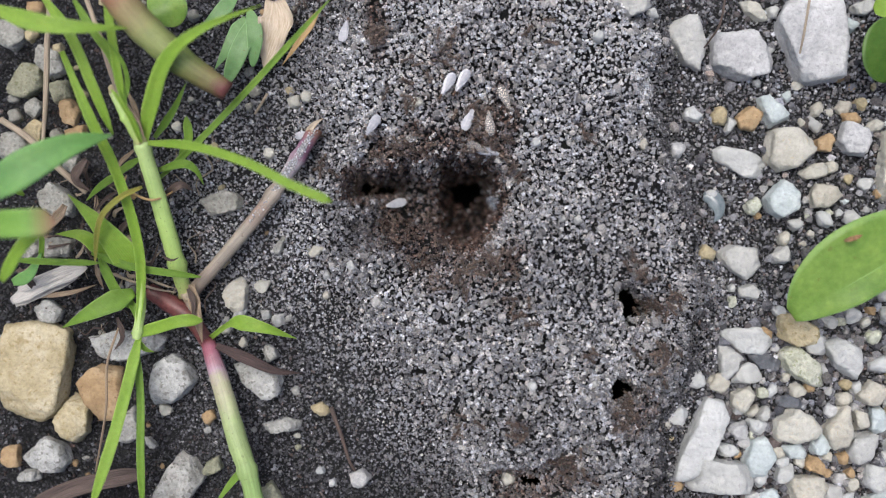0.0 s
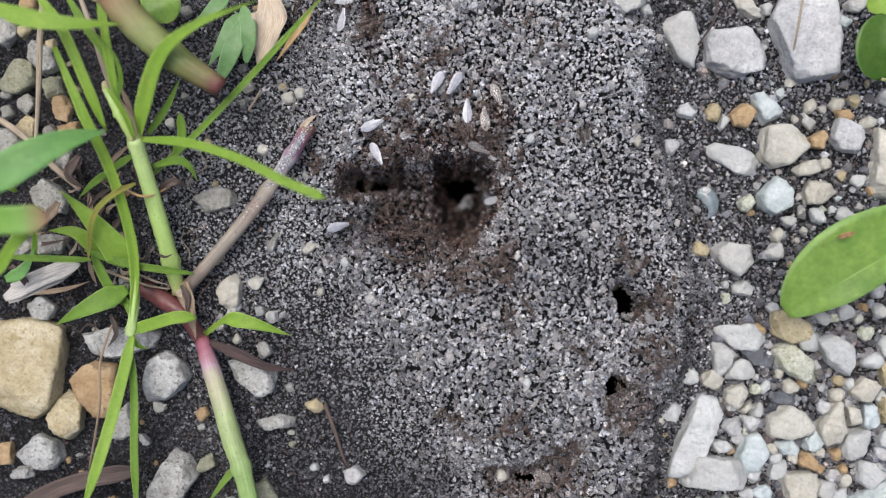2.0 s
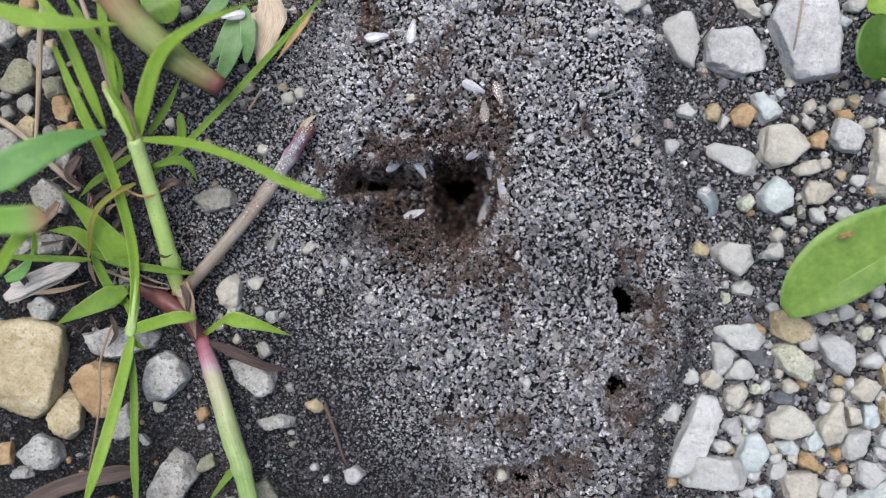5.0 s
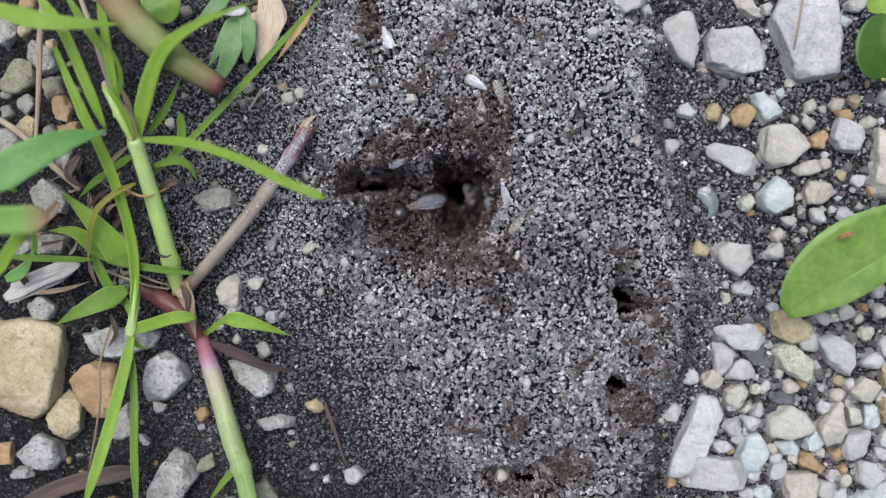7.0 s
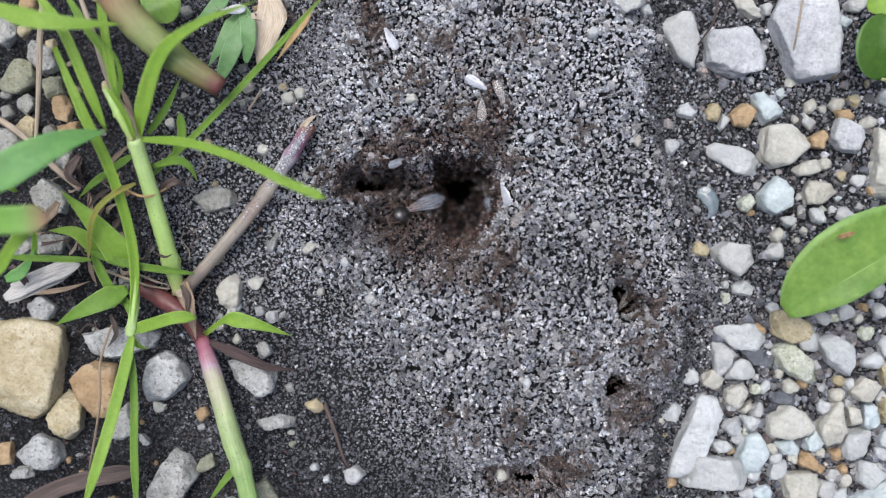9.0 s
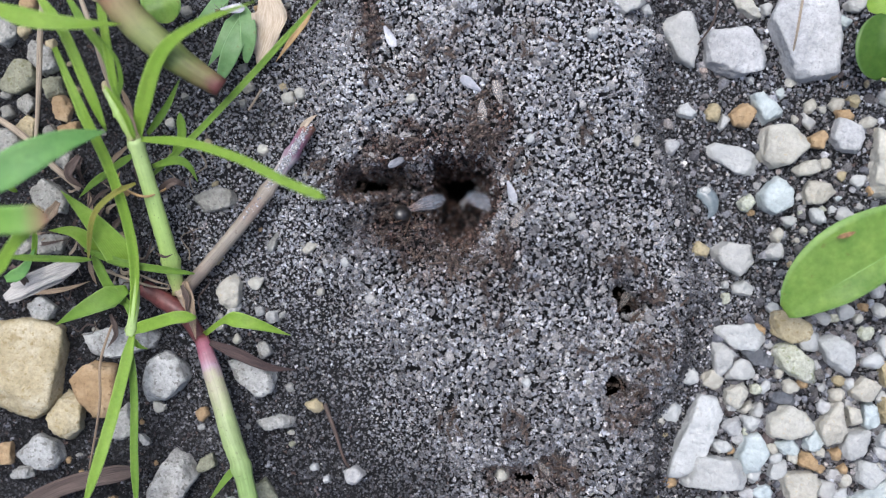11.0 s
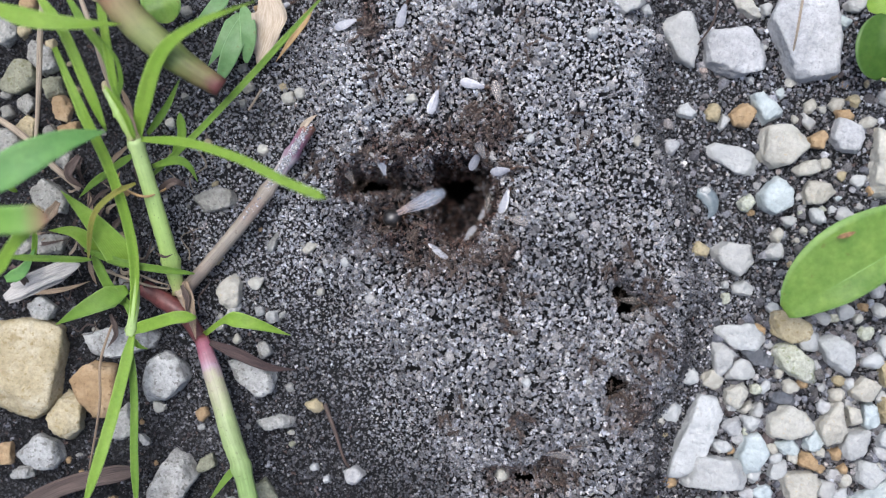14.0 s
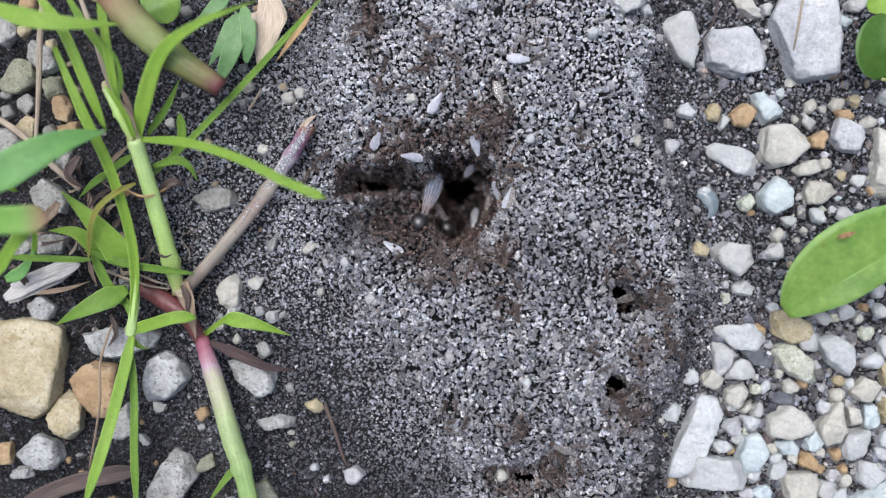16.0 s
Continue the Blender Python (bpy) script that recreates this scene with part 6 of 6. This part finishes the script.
def motions():
    ways = [
        [(0, -17.93, 37.88, 80), (0.5, -17.52, 38.89, 80), (1, -17.41, 38.73, 80), (2, -17.22, 39.33, 80), (3, -17.71, 39.56, 80), (3.5, -16.17, 39.07, 20), (4, -12.37, 35.48, -30), (5.2, -11, 35.5, 15), (6.5, -9.8, 35.5, 60), (6.67, -9.64, 35.43, 77), (6.83, -9.48, 35.34, 93), (7, -9.31, 35.26, 110), (7.5, -8.77, 35.16, 125), (9, -8.77, 35.16, 120), (11.5, -8.95, 35.52, 115), (13, -8.48, 35.57, 110), (13.5, -9.82, 36.04, 75), (14, -6.75, 39.06, 65), (14.6, -4.15, 43.91, 65), (16, -3.24, 47.75, 65)],
        [(0, -0.23, 27.68, 240), (0.5, 0.56, 27.62, 237), (1, -0.94, 26.71, 233), (1.5, -1.03, 26.81, 230), (2, -1.13, 27.3, 240), (2.5, -1.78, 27.41, 290), (3, -0.75, 27.59, 345), (3.5, 4.34, 27.96, 342), (4, 4.64, 27.19, 340), (6.5, 5.88, 27.04, 332), (7, 5.59, 27.58, 330), (9, 5.59, 27.58, 330), (11.5, 4.54, 27.53, 320), (13.5, 5.1, 27.96, 300), (14.1, 4.93, 27.12, 360), (14.5, 4.93, 26.85, 400), (15, 8, 30, 412), (15.5, 11.67, 31.05, 355), (16, 12.64, 31.42, 355)],
        [(0, 2.12, 28.41, 240), (0.5, 2.26, 27.74, 240), (1, 2.54, 27.47, 240), (1.5, 2.26, 27.63, 240), (2, 1.79, 27.35, 240), (2.5, 0.76, 24.97, 225), (3, 0.28, 23.57, 230), (3.5, 0.09, 22.11, 245), (4, 2.75, 22.46, 185), (4.5, 5.03, 19.18, 100), (5, 5.56, 16.41, 20), (5.4, 4.5, 11.2, -30, 3), (6, 14.27, 7.18, 10, 17), (13.4, 14.27, 7.18, 10, 17), (13.7, 4.5, 11.2, 40, 3), (14.1, 5.87, 16.96, 80), (14.5, 5.08, 22.09, 30), (15, 4.79, 21.89, 25), (15.5, 5.04, 21.29, -55), (16, 5.47, 17.47, -80)],
        [(0, -12.72, 21.42, 235), (1, -12.39, 21.36, 240), (1.5, -11.9, 18.97, 285), (2, -11.13, 16.16, 300), (2.6, -13.16, 13.57, 330), (3.5, -13.63, 13, 360), (4, -11.16, 14.46, 410), (6.5, -7.47, 15.15, 385), (12.5, -7.74, 15.29, 380), (13, -7.84, 15.78, 360), (13.5, -10.64, 14.24, 290), (14.5, -10.56, 15.1, 278), (15, -10.56, 14.77, 272), (15.25, -10.56, 14.77, 190), (15.5, -10.56, 14.43, 110), (16, -11.24, 18.5, 55)],
        [(0, 9.26, 25.82, 295), (1, 8.94, 25.76, 295), (4, 9.22, 25.6, 290), (6.5, 9.3, 26.18, 285), (9, 9.5, 26.11, 290), (12.5, 8.92, 26.09, 280), (16, 9.31, 25.93, 285)],
        [(0, -9.61, 8.63, 200), (0.27, -14.99, 7.99, 247), (0.5, -19.42, 6.83, 295), (1, -19.33, 5.82, 300), (1.5, -17.22, 2.86, 345), (2, -18.26, 3.95, 370), (2.5, -17.89, 4.45, 360), (3, -17.68, 4.27, 380), (3.5, -15.55, 5.08, 410), (4, -12.67, 6.83, 385), (5, -4.96, 6.18, 370), (5.8, 3.39, 10.49, 380, 3), (6.3, 14.27, 7.18, 370, 17), (11.8, 14.27, 7.18, 370, 17), (12, 10.62, 7.85, 313, 12.3), (12.2, 6.96, 8.51, 256, 7.7), (12.4, 3.38, 9.37, 200, 3), (13, -0.78, -1.08, 200), (13.5, -1.17, -0.87, 150), (14, -0.98, -0.49, 140), (14.5, -0.9, 1.61, 110), (14.73, -2.75, 0.78, 165), (15, -4.62, 0, 228), (15.5, -6.04, -1.37, 160), (16, -8.49, 0.1, 140)],
        [(0, 3.17, 21.93, 65), (1, 3.41, 21.87, 65), (1.5, 3.99, 22.13, 85), (2, 4, 23.07, 92), (2.5, 3.81, 23.25, 100), (3, 4.66, 23.24, 80), (3.5, 6.69, 21.58, 60), (3.9, 7.26, 19.89, -5), (4.3, 7.73, 18.01, -70), (5, 8.25, 14.19, -100), (6.5, 7.09, 10.37, -110), (7.1, 4.5, 10.54, -60, 3), (7.5, 14.27, 7.18, 10, 17), (12.6, 14.27, 7.18, 10, 17), (12.73, 11.16, 8.04, -46, 12.3), (12.87, 8.04, 8.9, -103, 7.7), (13, 5.04, 9.99, -160, 3), (13.5, 6.82, 6.7, -110), (14, 7.85, 6.8, -110), (14.5, 5.97, 2.68, -95), (15.2, 6.67, 4.26, -100), (16, 6.1, 5.77, -90)],
        [(0, -24.89, 20.43, 0), (0.6, -21.71, 20.03, 3), (1, -18.7, 20.09, 5), (1.5, -15.31, 20.26, 5), (2, -11.76, 20.93, 25), (2.5, -7.41, 21.18, 40), (3, -4.46, 17.74, 78), (3.27, -5.11, 17.59, 87), (3.5, -5.76, 17.38, 95), (4, -6.5, 27.01, 108), (5, -5.15, 36.27, 80), (5.8, -4.15, 44.49, 80), (16, -3.7, 48.61, 80)],
        [(0, 6.48, 16.99, 350), (1, 9.51, 7.7, 355), (1.5, 9.2, 8.68, 355), (2, 9.4, 8.68, 350), (2.5, 8.98, 7.86, 360), (3, 9.54, 6.55, 440), (3.5, 10.45, 9, 465), (4, 9.78, 10.76, 460), (6.5, 10.8, 9.17, 455), (7.5, 10.58, 9.79, 465), (9, 10.71, 9.26, 470), (11.5, 11.61, 9.68, 460), (13.5, 10.62, 8.01, 430), (16, 11.13, 8.53, 440)],
        [(0, 13.38, 7.79, 10, 17), (1.2, 14.22, 7.12, 10, 17), (1.5, 9.04, 8.42, -65, 10), (1.8, 3.94, 9.95, -140, 3), (2.5, 5.39, 3.06, -60), (3, 5.27, 2.27, -50), (3.5, 2.51, 3.6, -5), (4, 5.98, 2.78, 20), (5, 7.55, 6.48, 90), (6.5, 7.09, 10.37, 100), (7.2, 5.06, 10.55, 60, 3), (7.6, 14.27, 7.18, 10, 17), (10.3, 14.27, 7.18, 10, 17), (10.6, 9.33, 8.46, -65, 10), (10.9, 4.49, 9.97, -140, 3), (11.5, 5.14, 5.14, -170), (12, 5.14, 5.14, -180), (12.5, 6.5, 7.71, -240), (13, 7.98, 10.38, -300), (14, 9.8, 13.12, -335), (15, 9.78, 13.3, -330), (15.5, 9.46, 13.21, -330), (15.73, 9.48, 11.61, -390), (16, 9.62, 10.12, -450)],
        [(0, 4.79, 17.54, 330), (1.5, 6.07, 16.95, 325), (2.5, 5.31, 17.64, 330), (3, 3.31, 18.83, 345), (3.5, 3.41, 18.28, 375), (3.73, 5.88, 15.86, 332), (4, 8.54, 14.04, 290), (5, 10.7, 8.78, 300), (5.73, 11.31, 6.28, 350), (6.5, 12.32, 4.05, 400), (9, 12.6, 5.18, 400), (13.5, 12.42, 4.8, 420), (13.8, 12.44, 4.65, 480), (14.15, 12.44, 4.65, 560), (14.5, 12.49, 4.32, 620), (15, 12.5, 3.86, 605), (15.5, 12.01, 2.54, 545), (15.73, 11.51, 5.35, 490), (16, 11.57, 8.41, 450)],
        [(0, -36.49, 48.23, 320), (2, -33.41, 45.61, 320), (2.5, -32.13, 42.74, 325), (3, -24.8, 37.84, 340), (3.5, -18.93, 37, 360), (3.8, -20.1, 38.04, 413), (4.1, -21.19, 38.97, 466), (4.4, -22.3, 39.91, 520), (5.5, -28.7, 44.12, 550, 4), (9.07, -28.55, 44.12, 620, 4), (12.6, -28.39, 44.13, 690, 4), (13.5, -22.29, 39.1, 690), (14, -16.52, 38.52, 735), (14.6, -11.93, 40.5, 770), (15.3, -10.91, 45.09, 800), (16, -10.97, 48.19, 800)],
        [(0, -10.11, 49.01, 180), (1.5, -12.88, 44.29, 190), (2, -16.86, 43, 180), (2.5, -27.15, 43.3, 185), (3, -33.9, 40.5, 180, -5), (3.5, -35.93, 39.33, 185, -5), (6, -35.62, 40.12, 190, -5), (12.5, -35.92, 40.92, 185, -5), (12.67, -35.92, 40.79, 243, -5), (12.83, -35.9, 40.63, 301, -5), (13, -35.9, 40.5, 360, -5), (13.5, -31.03, 40.03, 365, -5), (14.3, -28.7, 43.93, 390, 4), (16, -28.7, 44.12, 390, 4)],
        [(0, 13.38, 7.79, 10, 17), (3, 14.27, 7.18, 10, 17), (3.2, 8.79, 9.26, 80, 10), (3.4, 3.4, 11.61, 150, 3), (4, -6.37, 15.08, 160), (4.5, -5.07, 14.47, 225), (5, -3.86, 13.98, 290), (5.7, 3.39, 11.05, 320, 3), (6.2, 14.27, 7.18, 370, 17), (11.8, 14.27, 7.18, 370, 17), (12.1, 7.99, 9.25, 440, 10), (12.4, 1.75, 11.58, 510, 3), (13, -3.69, 16.22, 470), (13.5, -3.11, 19.91, 435), (14, -1.58, 24.06, 430), (14.5, -0.66, 25.18, 430), (15, -0.75, 24.9, 428), (15.5, -1.4, 24.47, 420), (16, -1.31, 23.95, 415)],
        [(0, 36.57, -11.69, 120, 12), (7.2, 37.51, -12.22, 120, 12), (7.8, 33.41, -10.34, 150, 3), (8.13, 32.75, -9.61, 195, 1.5), (8.5, 32.08, -8.87, 240), (9, 31.9, -8.87, 240), (11.5, 31.79, -8.47, 250), (12.5, 32.2, -8.05, 255), (13.5, 32.67, -8.87, 200), (14.5, 32.66, -8.66, 190), (16, 31.8, -8.67, 200)],
        [(0, 15.54, -30.35, 230, 16), (0.5, 15.35, -39.63, 180, 3), (1, 16.12, -39.9, 120, 2), (2, 17.17, -38.97, 130), (3, 16.87, -39.56, 130, 1.5), (4, 15.84, -40.24, 120, 3), (5.8, 15.81, -39.68, 120, 3), (6.5, 16.84, -37.9, 135), (7.5, 17.39, -37.23, 120), (9, 17.46, -37.65, 120), (11.5, 17.05, -37.14, 115), (13, 17.64, -37.12, 140), (14, 19.27, -34.41, 170), (14.5, 19.65, -33.96, 175), (16, 19.95, -33.16, 150)],
        [(0, 13.38, 7.79, 10, 17), (14.1, 14.27, 7.18, 10, 17), (14.3, 10.6, 8.4, 60, 12), (14.5, 4, 11, 110, 4), (14.75, 1.5, 13.02, 160, 1), (15, -4.64, 15.18, 200), (15.5, -4.39, 14.83, 190), (16, -5, 15.46, 185)],
        [(0, 13.38, 7.79, 10, 17), (14.6, 14.27, 7.18, 10, 17), (14.87, 9.34, 9.02, 60, 10), (15.1, 4.51, 11.11, 110, 3), (15.6, 5.65, 13.69, 75), (16, 5.06, 14.85, 70)],
        [(0, -13.04, 15.2, 190, 9), (2.6, -11.92, 14.51, 190, 9), (3, -15.17, 12.54, 200, 3), (3.17, -14.76, 12.75, 253, 2), (3.33, -14.35, 12.98, 306, 1), (3.5, -13.91, 13.17, 360), (4.6, -15.56, 12.52, 420, 3), (5, -11.92, 14.51, 420, 9), (8, -11.92, 14.51, 490, 9), (11, -11.92, 14.51, 560, 9), (11.5, -15.91, 12.25, 560, 3), (11.67, -16.29, 12.03, 613, 2), (11.83, -16.76, 11.88, 666, 1), (12, -17.17, 11.69, 720), (12.5, -16.55, 12.59, 740), (13.5, -16.45, 13.46, 690), (14.2, -17.02, 13.24, 660), (15, -15.94, 12.48, 720, 3), (15.4, -11.92, 14.51, 760, 9), (16, -11.92, 14.51, 760, 9)],
        [(0, 6.73, 21.31, 95), (2, 6.91, 21.58, 95), (4, 7.21, 22.29, 92), (6.5, 6.41, 23.17, 96), (9, 6.5, 23.16, 93), (12.5, 6.58, 23.04, 96), (13.5, 5.82, 22.17, 92), (13.75, 6.34, 20.15, 10), (14, 6.24, 16.94, -70), (14.3, 4.5, 11.2, -110, 3), (14.7, 14.27, 7.18, -40, 17), (16, 14.27, 7.18, -40, 17)],
        [(0, 13.38, 7.79, 10, 17), (1.6, 14.27, 7.18, 10, 17), (1.73, 10.8, 7.5, -46, 12.3), (1.87, 7.32, 7.81, -103, 7.7), (2, 3.93, 8.31, -160, 3), (2.5, 0.11, 3.29, -200), (3, 0.65, 4.47, -210), (3.3, 1.21, 6.17, -255, 1), (3.6, 1.76, 7.79, -300, 2), (4.1, 14.27, 7.18, -350, 17), (12.9, 14.27, 7.18, -350, 17), (13.13, 9.33, 7.92, -410, 10), (13.4, 4.49, 8.86, -470, 3), (14, 4.92, 2.41, -470), (14.5, -3.52, 0.39, -525), (15, -3.12, 1.08, -530), (15.17, -1.57, 3.49, -583, 1), (15.33, 0.08, 6.17, -636, 2), (15.5, 1.76, 8.33, -690, 3), (16, 14.27, 7.18, -710, 17)],
        [(0, 13.38, 7.79, 10, 17), (12.2, 14.27, 7.18, 10, 17), (12.5, 4.5, 11.2, -20, 4), (12.8, 6.74, 12.07, -70), (13.2, 8.44, 9.61, -95), (14, 8.55, 8.97, -98), (15, 8.62, 9.05, -94), (16, 8.62, 8.83, -97)],
    ]
    for who, rows in zip(flock, ways):
        crawl(who, rows, 1.05, ahead=1.8)
    great = [
        [(0, 13.23, 9.12, 200, 18), (4.6, 14.22, 8.57, 200, 18), (5.4, 3.86, 10.62, 205, 6), (6.2, -4.46, 8.02, 214), (6.5, -5.28, 7.41, 214, -1.4), (7, -5.71, 7.34, 214, -1.7), (9, -5.71, 7.04, 217, -1.7), (11.5, -5.5, 7.13, 214, -1.7), (12.5, -5.71, 7.15, 212, -1.6), (13, -5.91, 6.94, 210, -1), (13.5, -7.13, 6.4, 208, -0.5), (15, -6.93, 6.53, 208, -0.5), (15.5, -5.88, 6.09, 222, -0.5), (16, -3.46, 6.41, 244, -0.5)],
        [(0, 13.41, 6.38, 330, 18), (10.8, 14.22, 5.74, 330, 18), (11.4, 3.85, 9.72, 330, 4), (12, 5.32, 8.97, 320, 2.6), (12.5, 5.56, 8.77, 325, 2.4), (13, 6.68, 7.99, 330, 2.4), (13.6, 7.07, 8.68, 330, 7), (14, 14.22, 5.74, 300, 18), (14.8, 14.22, 5.74, 260, 18), (15.2, 3.31, 9.7, 265, 4), (15.5, -0.64, 6.74, 285, 3.2), (16, -0.42, 5.62, 300, 1)],
    ]
    crawl(queens[0], great[0], 2.5, 3.0, 0.4, lambda t: float(np.interp(t, (0, 5.4, 6.2, 12.5, 13.5, 16), (0, 20, 35, 35, 5, 0))))
    crawl(queens[1], great[1], 1.7, 3.0, 0.6)
    crawl(black_ant, [(0, -35.48, 48.72, 250, -3),(2, -35.41, 43.31, 260, -3),(2.5, -35.50, 41.09, 200, -3),(2.73, -35.20, 42.35, 150, -3),(3, -34.91, 43.61, 100, -3),(4, -34.42, 47.13, 80, -3),(5.27, -33.17, 47.62, 10, -3),(6.5, -31.92, 48.12, -60, -3),(8, -30.60, 43.96, -110, -3),(9, -33.08, 39.17, -140, -4),(11.5, -33.60, 37.80, -150, -4),(12, -32.90, 36.90, -180, -4),(12.3, -32.14, 38.23, -225, -4),(12.6, -31.38, 39.57, -270, -4),(14, -29.51, 46.28, -280, -3),(16, -29.21, 48.62, -280, -3)], 0.9)
    worker_ways()


motions()
